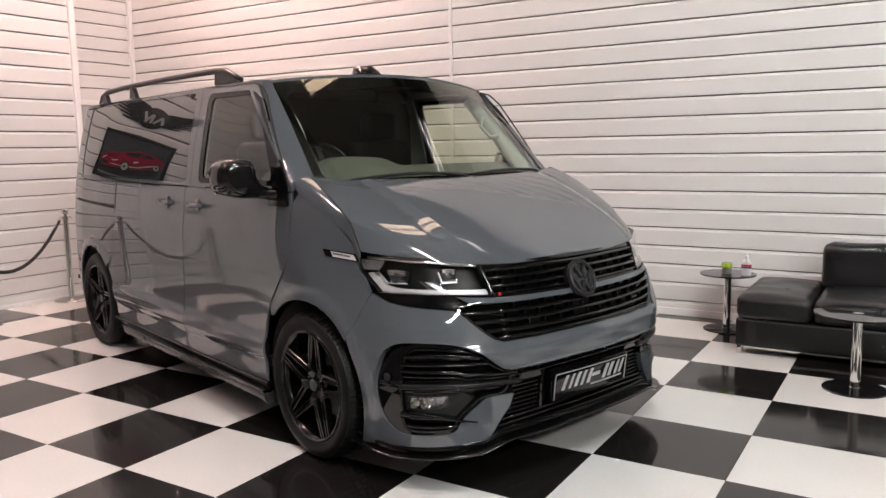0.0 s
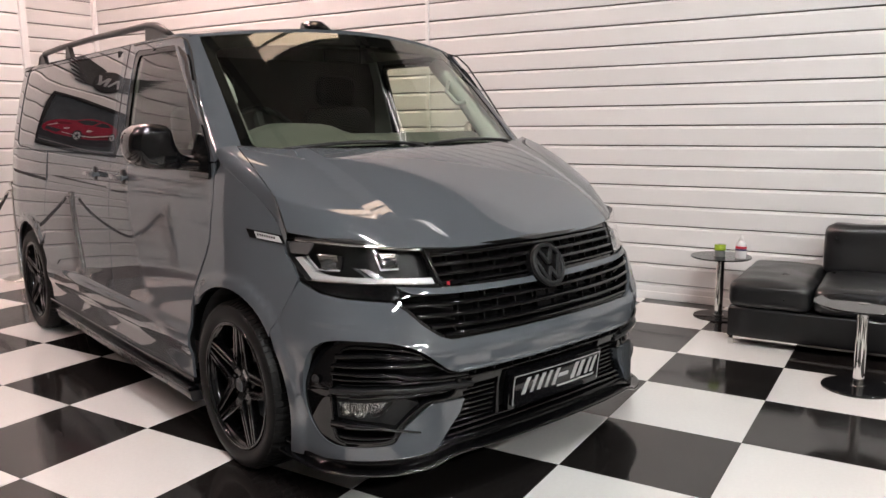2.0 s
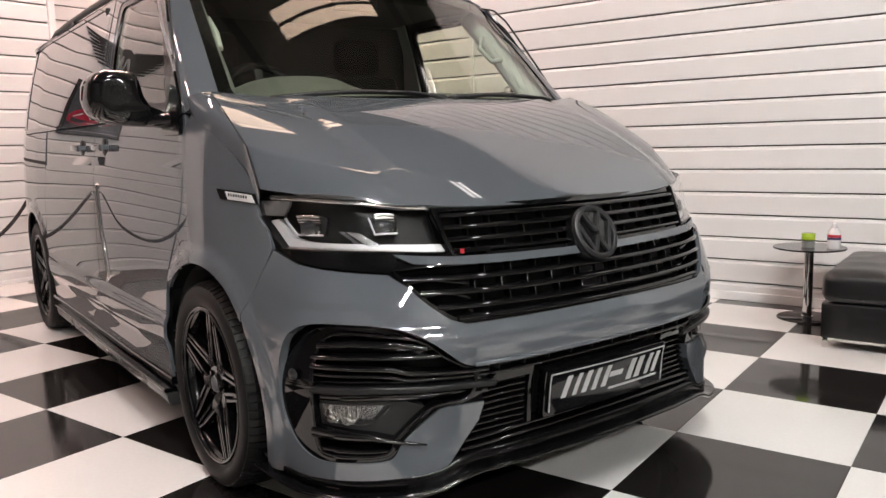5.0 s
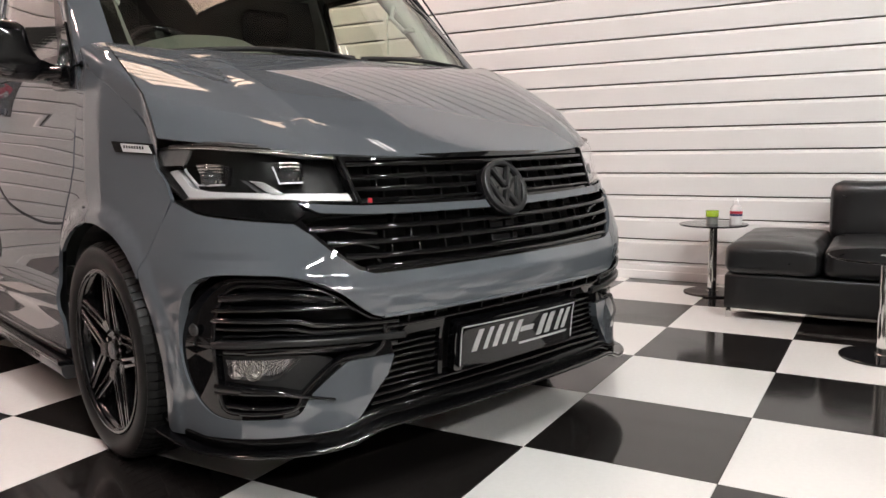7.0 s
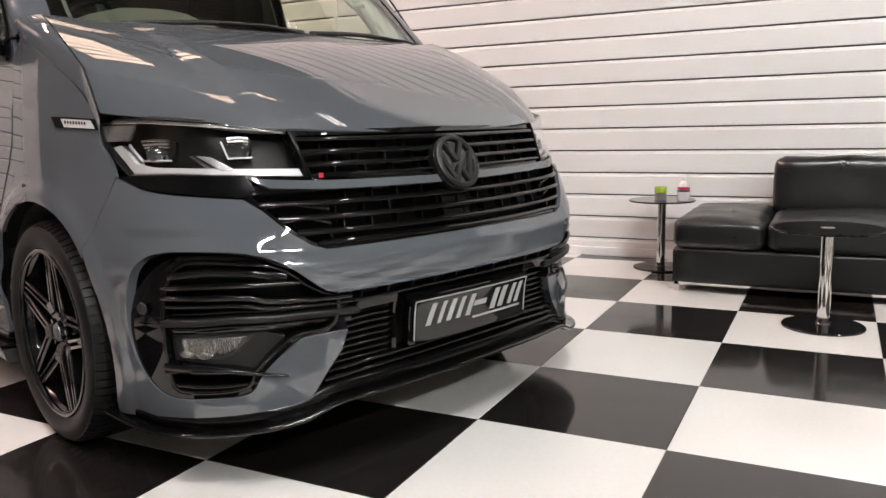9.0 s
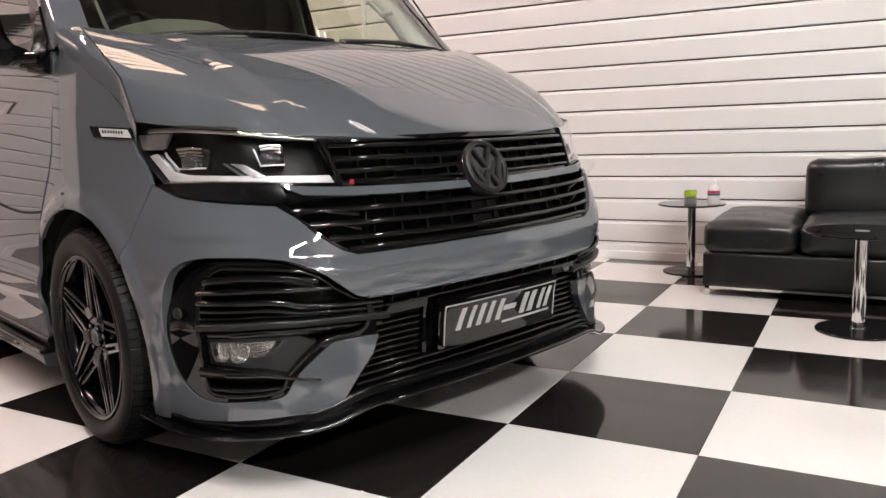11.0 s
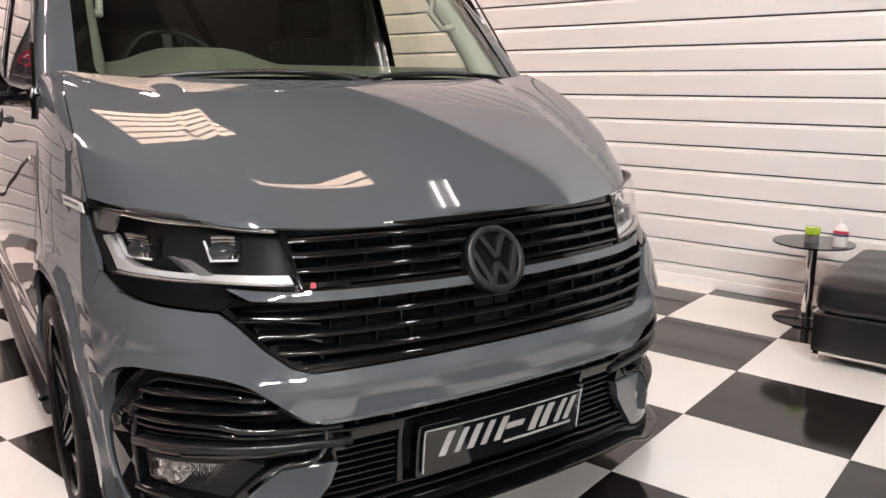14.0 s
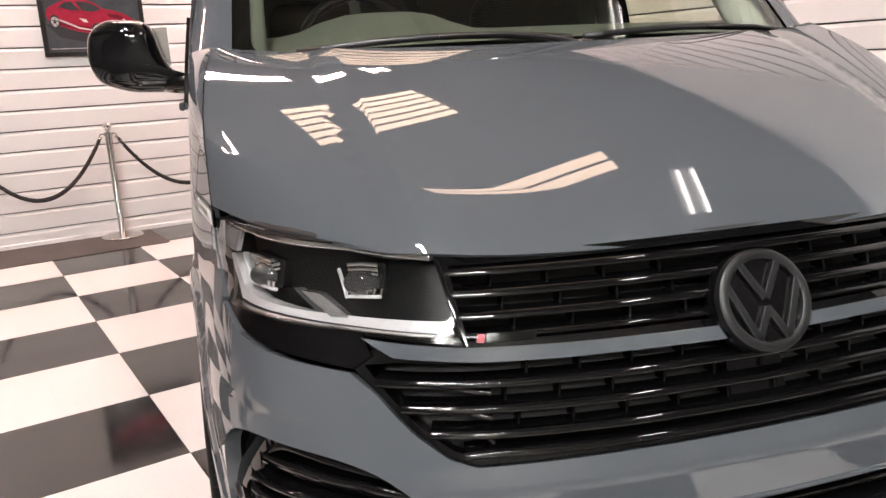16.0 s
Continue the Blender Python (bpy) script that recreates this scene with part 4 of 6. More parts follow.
def build_bumper():
    seam = [(-0.515, 0.632), (-0.560, 0.646), (-0.620, 0.686), (-0.682, 0.739), (-0.737, 0.771), (-0.860, 0.780), (-0.943, 0.787), (-1.039, 0.798), (-1.1515, 0.829), (-1.1775, 0.785), (-1.2235, 0.710), (-1.2740, 0.631)]
    arch = [(-s_at(y), z) for y, z in arch_points(HUB_F, HUB_Z, ARCH, 141, 205, 10)][1:]
    low = [(-1.20, 0.175), (-1.05, 0.178), (-0.85, 0.195), (-0.640, 0.208), (-0.600, 0.216), (-0.570, 0.240), (-0.480, 0.350)]
    ob = skin("bumper", bumper_skin, [both([(0.0, 0.632)] + seam + arch + low + INTAKE + [(0.0, 0.515)])], PAINT, VAN, step=0.022, edge=0.014, rim=0.03,
              lines=[[(sign * (0.66 + 0.012 * k), 0.692 + d) for k in range(36)] for sign in (-1, 1) for d in (-0.014, -0.006, 0.006, 0.014)])
    # rounded lip along the lower edge of the painted beam
    strip_on("beam_edge", wrap, [(-0.50, 0.519), (-0.25, 0.518), (0.0, 0.517), (0.25, 0.518), (0.50, 0.519)], 0.03, 0.012, PAINT, ob, off=0.0035)
    # dark void behind everything
    void = both([(0.0, 0.93)] + [(-0.5, 0.93), (-0.62, 0.80), (-0.72, 0.77), (-0.60, 0.66), (-0.9, 0.66), (-1.06, 0.62), (-1.10, 0.45), (-1.04, 0.27), (-0.9, 0.24), (-0.6, 0.215), (0.0, 0.215)])
    skin("front_void", wrap, [void], MATT_BLACK, VAN, off=-0.085, rim=0, step=0.05)
    for sign in (-1, 1):
        m = (lambda l: l) if sign < 0 else (lambda l: [(-s, z) for s, z in l])
        # gloss surround with its opening
        opening = [(-0.585, 0.548), (-0.625, 0.583), (-0.690, 0.603), (-0.880, 0.616), (-0.945, 0.606), (-0.975, 0.570), (-0.985, 0.500), (-0.982, 0.350), (-0.970, 0.285),
                   (-0.940, 0.268), (-0.770, 0.274), (-0.740, 0.290), (-0.730, 0.325), (-0.640, 0.400), (-0.600, 0.412), (-0.500, 0.412), (-0.480, 0.50), (-0.53, 0.515)]
        sur = skin("intake_surround", upright, [m(INTAKE), m(eased(opening))], GLOSS_BLACK, VAN, off=-0.008, rim=0.04, step=0.03, edge=0.014, label="gloss black intake surround")
        strip_on("intake_lip", upright, m(eased(opening) + opening[:1]), 0.03, 0.013, GLOSS_BLACK, sur, off=-0.002)
        # blades across the intake
        for line, h, off, mat in (
                ([(-0.975, 0.575), (-0.85, 0.585), (-0.72, 0.580), (-0.63, 0.566)], 0.024, -0.035, GLOSS_BLACK),
                ([(-0.980, 0.548), (-0.80, 0.556), (-0.60, 0.552)], 0.012, -0.012, GLOSS_BLACK),
                ([(-0.982, 0.522), (-0.79, 0.525), (-0.73, 0.521), (-0.69, 0.509), (-0.57, 0.501), (-0.45, 0.497)], 0.014, -0.010, GLOSS_BLACK),
                ([(-0.985, 0.498), (-0.79, 0.503), (-0.74, 0.499), (-0.695, 0.489), (-0.57, 0.483), (-0.43, 0.480)], 0.012, -0.018, GLOSS_BLACK),
                ([(-0.985, 0.474), (-0.80, 0.483), (-0.60, 0.476), (-0.42, 0.468)], 0.010, -0.030, GLOSS_BLACK),
                ([(-0.988, 0.455), (-0.78, 0.465), (-0.55, 0.459), (-0.425, 0.452)], 0.020, -0.004, EMBLEM_GREY),
                ([(-0.985, 0.432), (-0.78, 0.440), (-0.55, 0.434), (-0.44, 0.428)], 0.022, -0.022, GLOSS_BLACK)):
            strip_on("intake_blade", wrap, m(line), 0.05, h, mat, sur, off=off)
        # fog lamp behind its lens
        fog = skin("fog_lamp", wrap, [m([(-0.975, 0.414), (-0.79, 0.420), (-0.725, 0.420), (-0.795, 0.357), (-0.83, 0.350), (-0.955, 0.350)])], FOG_SILVER, sur, off=-0.06, rim=0.0, step=0.03)
        for s0, r in ((-0.942, 0.026), (-0.885, 0.028)):
            c = wrap(sign * -s0 if sign > 0 else s0, 0.385, -0.04)
            bowl = lathe_bm([(0.0, -0.022), (r * 0.5, -0.018), (r * 0.9, 0.0), (r, 0.012), (r * 1.06, 0.012)], 20, "y")
            bmesh.ops.scale(bowl, vec=(1, -1, 1), verts=bowl.verts)
            bmesh.ops.translate(bowl, vec=c, verts=bowl.verts)
            part("reflector", bowl, CHROME, fog, smooth=True)
        for k in range(11):
            s0 = -0.965 + k * 0.017
            strip_on("lens_flute", wrap, m([(s0, 0.358), (s0 + 0.002, 0.410)]), 0.004, 0.005, CHROME, fog, off=-0.052, samples=2)
        skin("fog_lens", wrap, [m([(-0.975, 0.414), (-0.79, 0.420), (-0.725, 0.420), (-0.795, 0.357), (-0.83, 0.350), (-0.955, 0.350)])], CLEAR, fog, off=-0.024, rim=0.01, step=0.03)
        skin("fog_rim", wrap, [m([(-0.985, 0.424), (-0.70, 0.424), (-0.64, 0.404), (-0.735, 0.326), (-0.985, 0.335)]), m([(-0.968, 0.410), (-0.79, 0.414), (-0.742, 0.414), (-0.80, 0.362), (-0.83, 0.356), (-0.955, 0.356)])], MATT_BLACK, sur, off=-0.034, rim=0.03, step=0.03)
        # blade below the fog lamp
        strip_on("intake_blade", wrap, m([(-0.985, 0.336), (-0.80, 0.330), (-0.640, 0.302)]), 0.06, 0.030, GLOSS_BLACK, sur, off=0.006, taper=lambda t: 1 - 0.8 * t)
        strip_on("intake_blade", wrap, m([(-0.975, 0.286), (-0.83, 0.286), (-0.70, 0.292)]), 0.05, 0.018, GLOSS_BLACK, sur, off=-0.002, taper=lambda t: 1 - 0.6 * t)
        # parking sensor
        c = wrap(sign * 1.048, 0.492, -0.006)
        n = (wrap(sign * 1.048, 0.492, 0.1) - c).normalized()
        bm = lathe_bm([(0, 0.004), (0.010, 0.004), (0.012, 0.001), (0.0155, 0.001), (0.0165, -0.002)], 24)
        bmesh.ops.transform(bm, matrix=n.to_track_quat("Z", "Y").to_matrix().to_4x4(), verts=bm.verts)
        bmesh.ops.translate(bm, vec=c, verts=bm.verts)
        part("parking_sensor", bm, SATIN_BLACK, sur, smooth=True)
        # lower centre grille, fine slats beside the plate
        edge = lambda z: -0.470 - 0.55 * max(0.0, (0.40 - z)) if z < 0.40 else -0.470 + 0.42 * (z - 0.40)
        for k in range(9):
            z = 0.272 + k * 0.0195
            strip_on("lower_slat", wrap, m([(edge(z) - 0.01, z - 0.004), (-0.36, z), (-0.285, z)]), 0.03, 0.0075, GLOSS_BLACK, VAN, off=-0.022)
        skin("sensor_panel", wrap, [m([(-0.452, 0.452), (-0.415, 0.482), (-0.29, 0.486), (-0.285, 0.30), (-0.30, 0.30), (-0.302, 0.455)])], GLOSS_BLACK, VAN, off=-0.014, rim=0.02, step=0.03)
    # upper slot ribs and the long lower slats
    for k in range(10):
        s = -0.405 + k * 0.09
        strip_on("slot_rib", wrap, [(s - 0.004, 0.484), (s, 0.512)], 0.05, 0.006, SATIN_BLACK, VAN, off=-0.025, samples=2)
    strip_on("slot_bar", wrap, [(-0.44, 0.482), (-0.2, 0.485), (0.0, 0.486), (0.2, 0.485), (0.44, 0.482)], 0.04, 0.010, GLOSS_BLACK, VAN, off=-0.010)
    for z, h, off in ((0.300, 0.012, -0.012), (0.278, 0.012, -0.010), (0.256, 0.016, -0.004)):
        strip_on("lower_slat", wrap, [(-0.53, z - 0.012), (-0.30, z), (0.0, z + 0.003), (0.30, z), (0.53, z - 0.012)], 0.05, h, GLOSS_BLACK, VAN, off=off)
    # splitter
    line = [(-1.262, 0.172), (-1.16, 0.160), (-1.05, 0.150), (-0.85, 0.163), (-0.66, 0.176), (-0.60, 0.184), (-0.535, 0.208), (-0.49, 0.216), (-0.25, 0.222)]
    lip = strip_on("splitter", wrap, both(line), 0.10, 0.013, GLOSS_BLACK, VAN, off=0.040, label="gloss black front splitter")
    strip_on("splitter_top", wrap, both([(s, z + 0.024) for s, z in line]), 0.08, 0.040, DEEP_BLACK, lip, off=0.004)
    # number plate
    plate = skin("plate_holder", wrap, [rounded([(-0.262, 0.316), (0.282, 0.312), (0.282, 0.456), (-0.262, 0.462)], 0.012)], GLOSS_BLACK, VAN, off=0.012, rim=0.03, step=0.06)
    p = skin("number_plate", wrap, [rounded([(-0.250, 0.326), (0.270, 0.322), (0.270, 0.446), (-0.250, 0.451)], 0.008)], PLATE_BLACK, plate, off=0.020, rim=0.006, step=0.06, label="black show plate with silver characters")
    for a, b in (((-0.246, 0.330), (-0.246, 0.447)), ((-0.246, 0.447), (0.266, 0.442)), ((0.266, 0.442), (0.266, 0.327))):
        strip_on("plate_border", wrap, [a, b], 0.003, 0.004, PLATE_SILVER, p, off=0.0215, samples=6)
    # silver bars in place of the characters
    for s0, w in ((-0.204, 0.020), (-0.158, 0.016), (-0.120, 0.020), (-0.078, 0.018), (-0.036, 0.020), (0.078, 0.024), (0.118, 0.024), (0.170, 0.018), (0.206, 0.018)):
        skin("plate_bar", wrap, [[(s0, 0.366), (s0 + w, 0.3655), (s0 + w + 0.026, 0.430), (s0 + 0.026, 0.4305)]], PLATE_SILVER, p, off=0.0215, rim=0.0015, step=0.03)
    skin("plate_bar", wrap, [[(0.000, 0.391), (0.058, 0.3905), (0.064, 0.406), (0.006, 0.4065)]], PLATE_SILVER, p, off=0.0215, rim=0.0015, step=0.03)
    skin("plate_bar", wrap, [[(-0.002, 0.352), (0.234, 0.350), (0.238, 0.3565), (0.0, 0.3585)]], PLATE_SILVER, p, off=0.0215, rim=0.0015, step=0.03)


def build_grille():
    g = skin("grille_frame", wrap, [both([(0.0, 0.944), (-0.566, 0.942), (-0.551, 0.875), (-0.530, 0.812), (-0.735, 0.800), (-0.737, 0.774), (-0.682, 0.739), (-0.620, 0.686), (-0.560, 0.646), (-0.515, 0.632), (0.0, 0.632)]),
                                    both([(0.0, 0.930), (-0.548, 0.928), (-0.535, 0.872), (-0.518, 0.815), (0.0, 0.808)]),
                                    both([(0.0, 0.772), (-0.64, 0.786), (-0.715, 0.780), (-0.672, 0.743), (-0.612, 0.692), (-0.552, 0.653), (-0.51, 0.640), (0.0, 0.640)])], GLOSS_BLACK, VAN, off=-0.012, rim=0.05, step=0.03, edge=0.014, label="gloss black radiator grille")
    # painted strip under the emblem
    strip = [(0.0, 0.801), (-0.12, 0.802), (-0.354, 0.806), (-0.53, 0.811), (-0.640, 0.818), (-0.722, 0.824), (-0.655, 0.797), (-0.50, 0.788), (-0.358, 0.784), (-0.105, 0.780), (0.0, 0.779)]
    skin("grille_strip", wrap, [both(strip)], PAINT, g, off=0.002, rim=0.035, step=0.02, edge=0.014, label="body-coloured strip across the grille")
    # upper slats
    for z in (0.915, 0.882, 0.849, 0.820):
        e = 0.525 + (z - 0.815) * 0.22
        strip_on("grille_slat", wrap, [(-e, z + 0.004), (-0.3, z + 0.002), (0, z), (0.3, z + 0.002), (e, z + 0.004)], 0.035, 0.0125 if z > 0.83 else 0.008, GLOSS_BLACK, g, off=-0.004)
    for row, (z, h) in enumerate(((0.8985, 0.018), (0.8655, 0.018), (0.834, 0.016), (0.924, 0.008))):
        for k in range(10):
            s = -0.47 + k * 0.105 + (0.0, 0.018, 0.036, -0.016)[row]
            if abs(s) < 0.51 and abs(s) > 0.08:
                strip_on("grille_stud", wrap, [(s - 0.001, z - h / 2), (s + 0.002, z + h / 2)], 0.03, 0.006, DEEP_BLACK, g, off=-0.020, samples=2)
    # lower slats that rake up into the corners
    for z, e, rise in ((0.746, 0.690, 0.010), (0.708, 0.640, 0.010), (0.670, 0.590, 0.010), (0.642, 0.535, 0.004)):
        strip_on("grille_slat", wrap, [(-e, z + rise), (-0.49, z + 0.006), (-0.25, z + 0.002), (0, z), (0.25, z + 0.002), (0.49, z + 0.006), (e, z + rise)], 0.04, 0.0135, GLOSS_BLACK, g, off=-0.004)
        for sign in (-1, 1):
            strip_on("grille_fillet", wrap, [(sign * e, z + rise - 0.010), (sign * (e - 0.09), z + rise - 0.004), (sign * 0.485, z - 0.012)], 0.03, 0.010, GLOSS_BLACK, g, off=-0.016)
    for row, z in enumerate((0.7275, 0.689, 0.765)):
        for k in range(11):
            s = -0.46 + k * 0.094 + row * 0.02
            if abs(s) < 0.49:
                strip_on("grille_stud", wrap, [(s - 0.001, z - 0.010), (s + 0.002, z + 0.010)], 0.03, 0.006, DEEP_BLACK, g, off=-0.022, samples=2)
    skin("radar_cover", wrap, [[(-0.055, 0.655), (0.055, 0.655), (0.055, 0.74), (-0.055, 0.74)]], BLACK_GLASS, g, off=-0.030, rim=0.01, step=0.04)
    # small trim badge beside the lamp
    for s0, w, mat in ((-0.505, 0.013, RED_PLASTIC), (-0.489, 0.086, DEEP_BLACK)):
        skin("trim_badge", wrap, [[(s0, 0.818), (s0 + w, 0.817), (s0 + w + 0.003, 0.829), (s0 + 0.003, 0.830)]], mat, g, off=0.004, rim=0.004, step=0.03)
    # black panel below the lamps, into the grille corner
    for sign in (-1, 1):
        m = (lambda l: l) if sign < 0 else (lambda l: [(-s, z) for s, z in l])
        skin("lamp_underpanel", wrap, [m([(-1.150, 0.832), (-1.039, 0.802), (-0.943, 0.791), (-0.860, 0.784), (-0.735, 0.775), (-0.70, 0.795), (-0.722, 0.826), (-0.53, 0.812), (-0.53, 0.822), (-0.75, 0.832), (-0.95, 0.838), (-1.10, 0.836)])], DEEP_BLACK, VAN, off=-0.006, rim=0.02, step=0.025, edge=0.014)
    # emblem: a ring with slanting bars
    m = Matrix.Translation(wrap(0.006, 0.833, 0.012)) @ Matrix.Rotation(radians(-24), 4, "X") @ Matrix.Rotation(radians(90), 4, "X")
    disc = lathe_bm([(0, 0.006), (0.083, 0.006), (0.088, 0.0), (0.088, -0.03), (0, -0.03)], 64)
    bmesh.ops.transform(disc, matrix=m, verts=disc.verts)
    e = part("emblem", disc, GLOSS_BLACK, VAN, "dark grey round front emblem", angle=40)
    ring = lathe_bm([(0.070, 0.004), (0.070, 0.014), (0.074, 0.017), (0.082, 0.017), (0.087, 0.013), (0.088, 0.0), (0.070, 0.004)], 64)
    bmesh.ops.transform(ring, matrix=m, verts=ring.verts)
    part("emblem_ring", ring, EMBLEM_GREY, e, angle=40)
    for x0, y0, x1, y1 in ((-0.036, 0.062, -0.004, 0.007), (0.036, 0.062, 0.004, 0.007), (-0.067, 0.026, -0.028, -0.064), (0.067, 0.026, 0.028, -0.064), (-0.028, -0.064, -0.002, -0.017), (0.028, -0.064, 0.002, -0.017)):
        d = Vector((x1 - x0, y1 - y0, 0))
        bm = box_bm(d.length + 0.012, 0.0145, 0.011, 0.0025, 2)
        bmesh.ops.transform(bm, matrix=m @ Matrix.Translation(((x0 + x1) / 2, (y0 + y1) / 2, 0.010)) @ Matrix.Rotation(math.atan2(d.y, d.x), 4, "Z"), verts=bm.verts)
        part("emblem_bar", bm, EMBLEM_GREY, e, smooth=False)


def build_lamps():
    outline = [(-0.572, 0.950), (-0.551, 0.874), (-0.530, 0.818), (-0.75, 0.829), (-0.95, 0.836), (-1.110, 0.834), (-1.172, 0.875), (-1.228, 0.925), (-1.256, 0.972), (-1.17, 0.980), (-1.06, 0.982), (-0.96, 0.977), (-0.78, 0.965)]
    for sign in (-1, 1):
        m = (lambda l: l) if sign < 0 else (lambda l: [(-s, z) for s, z in l])
        lamp = skin("headlamp", wrap, [m(outline)], LAMP_DARK, VAN, off=-0.075, rim=0.0, step=0.03, label="headlamp with white light strips behind a clear lens")
        # side walls of the bowl
        d = dense(m(outline), 0.03)
        verts = [wrap(s, z, -0.006) for s, z in d] + [wrap(s, z, -0.078) for s, z in d]
        n = len(d)
        link_mesh("lamp_bowl", verts, [(k, (k + 1) % n, n + (k + 1) % n, n + k) for k in range(n)], LAMP_DARK, lamp, smooth=False)
        # running light: outer arm, long foot, slanting link
        skin("light_strip", wrap, [m([(-1.206, 0.908), (-1.172, 0.914), (-1.108, 0.866), (-1.030, 0.856), (-0.77, 0.848), (-0.552, 0.842), (-0.541, 0.823), (-0.75, 0.833), (-0.95, 0.841), (-1.112, 0.840)])], LAMP_WHITE, lamp, off=-0.024, rim=0.03, step=0.025, label="white running light strip")
        skin("light_strip", wrap, [m([(-0.895, 0.884), (-0.845, 0.880), (-0.765, 0.846), (-0.812, 0.845)])], FOG_SILVER, lamp, off=-0.022, rim=0.03, step=0.02, label="silver slanting light strip")
        skin("light_strip", wrap, [m([(-0.925, 0.884), (-0.910, 0.884), (-0.832, 0.846), (-0.850, 0.846)])], LAMP_GREY, lamp, off=-0.03, rim=0.02, step=0.02)
        # projectors with chrome brows
        for s0, z0, w, h, lean in ((-1.050, 0.894, 0.058, 0.024, 0.046), (-0.752, 0.896, 0.050, 0.024, 0.016)):
            bezel = skin("projector", wrap, [m(rounded([(s0 - w - 0.3 * lean, z0 + h + 0.006), (s0 - w + 0.020, z0 - h), (s0 + w, z0 - h), (s0 + w + 0.006, z0 + h + 0.004)], 0.010))], BLACK_GLASS, lamp, off=-0.052, rim=0.02, step=0.02, label="dark projector lens in a white bracket")
            strip_on("lamp_bracket", wrap, m([(s0 - w - lean, z0 + 0.022), (s0 - w - lean + 0.008, z0 + 0.012), (s0 - w + 0.014, z0 - h + 0.001), (s0 - w + 0.022, z0 - h + 0.002), (s0 + w + 0.004, z0 - h + 0.003)]), 0.006, 0.0045, LAMP_WHITE, bezel, off=-0.034, samples=6, label="thin white light bracket")
            c = wrap(sign * -s0 if sign > 0 else s0, z0 - 0.004, -0.058)
            ball = lathe_bm([(0.034, 0.0), (0.031, 0.012), (0.022, 0.021), (0.010, 0.027), (0, 0.028)], 24, "y")
            bmesh.ops.scale(ball, vec=(1.2, -1, 0.75), verts=ball.verts)
            bmesh.ops.translate(ball, vec=c, verts=ball.verts)
            bmesh.ops.recalc_face_normals(ball, faces=ball.faces)
            part("lens_ball", ball, LENS_GLASS, bezel, smooth=True)
            for k, (dz, hh) in enumerate(((0.030, 0.007), (0.021, 0.006), (0.013, 0.004))):
                strip_on("reflector_row", wrap, m([(s0 - w + 0.012, z0 + dz), (s0, z0 + dz + 0.002), (s0 + w - 0.008, z0 + dz)]), 0.014, hh, CHROME, bezel, off=-0.030 - 0.004 * k)
            for k in range(5):
                u = s0 - w + 0.030 + k * 0.018
                strip_on("lens_facet", wrap, m([(u, z0 - h + 0.006), (u + 0.003, z0 - h + 0.016)]), 0.006, 0.006, CHROME, bezel, off=-0.036, samples=2)
        # bright edge along the top; silver corner, enlarged to imitate the lens's pale reflection
        strip_on("lamp_edge", wrap, m([(-1.20, 0.976), (-1.06, 0.976), (-0.96, 0.970), (-0.78, 0.958), (-0.585, 0.942)]), 0.02, 0.013, CHROME, lamp, off=-0.012)
        strip_on("lamp_edge", wrap, m([(-1.10, 0.8365), (-0.95, 0.8375), (-0.75, 0.8305), (-0.536, 0.820)]), 0.012, 0.005, CHROME_SATIN, lamp, off=-0.006)
        skin("silver_corner_gleam", wrap, [m([(-1.250, 0.966), (-1.105, 0.968), (-1.130, 0.926), (-1.222, 0.924)])], FOG_SILVER, lamp, off=-0.014, rim=0.01, step=0.02)
        skin("lamp_lens", wrap, [m(outline)], CLEAR, lamp, off=-0.002, rim=0.004, step=0.025, label="clear curved headlamp lens")
        strip_on("lamp_seal", wrap, m([(-0.572, 0.944), (-0.545, 0.872), (-0.522, 0.812)]), 0.02, 0.010, GLOSS_BLACK, lamp, off=0.0)
        # dark shut line under the bonnet edge
        strip_on("bonnet_seal", wrap, m([(-1.20, 0.978), (-1.06, 0.984), (-0.96, 0.979), (-0.78, 0.966), (-0.572, 0.950), (-0.3, 0.942), (0.0, 0.942)]), 0.05, 0.012, MATT_BLACK, VAN, off=-0.022)


build_bumper()
build_grille()
build_lamps()

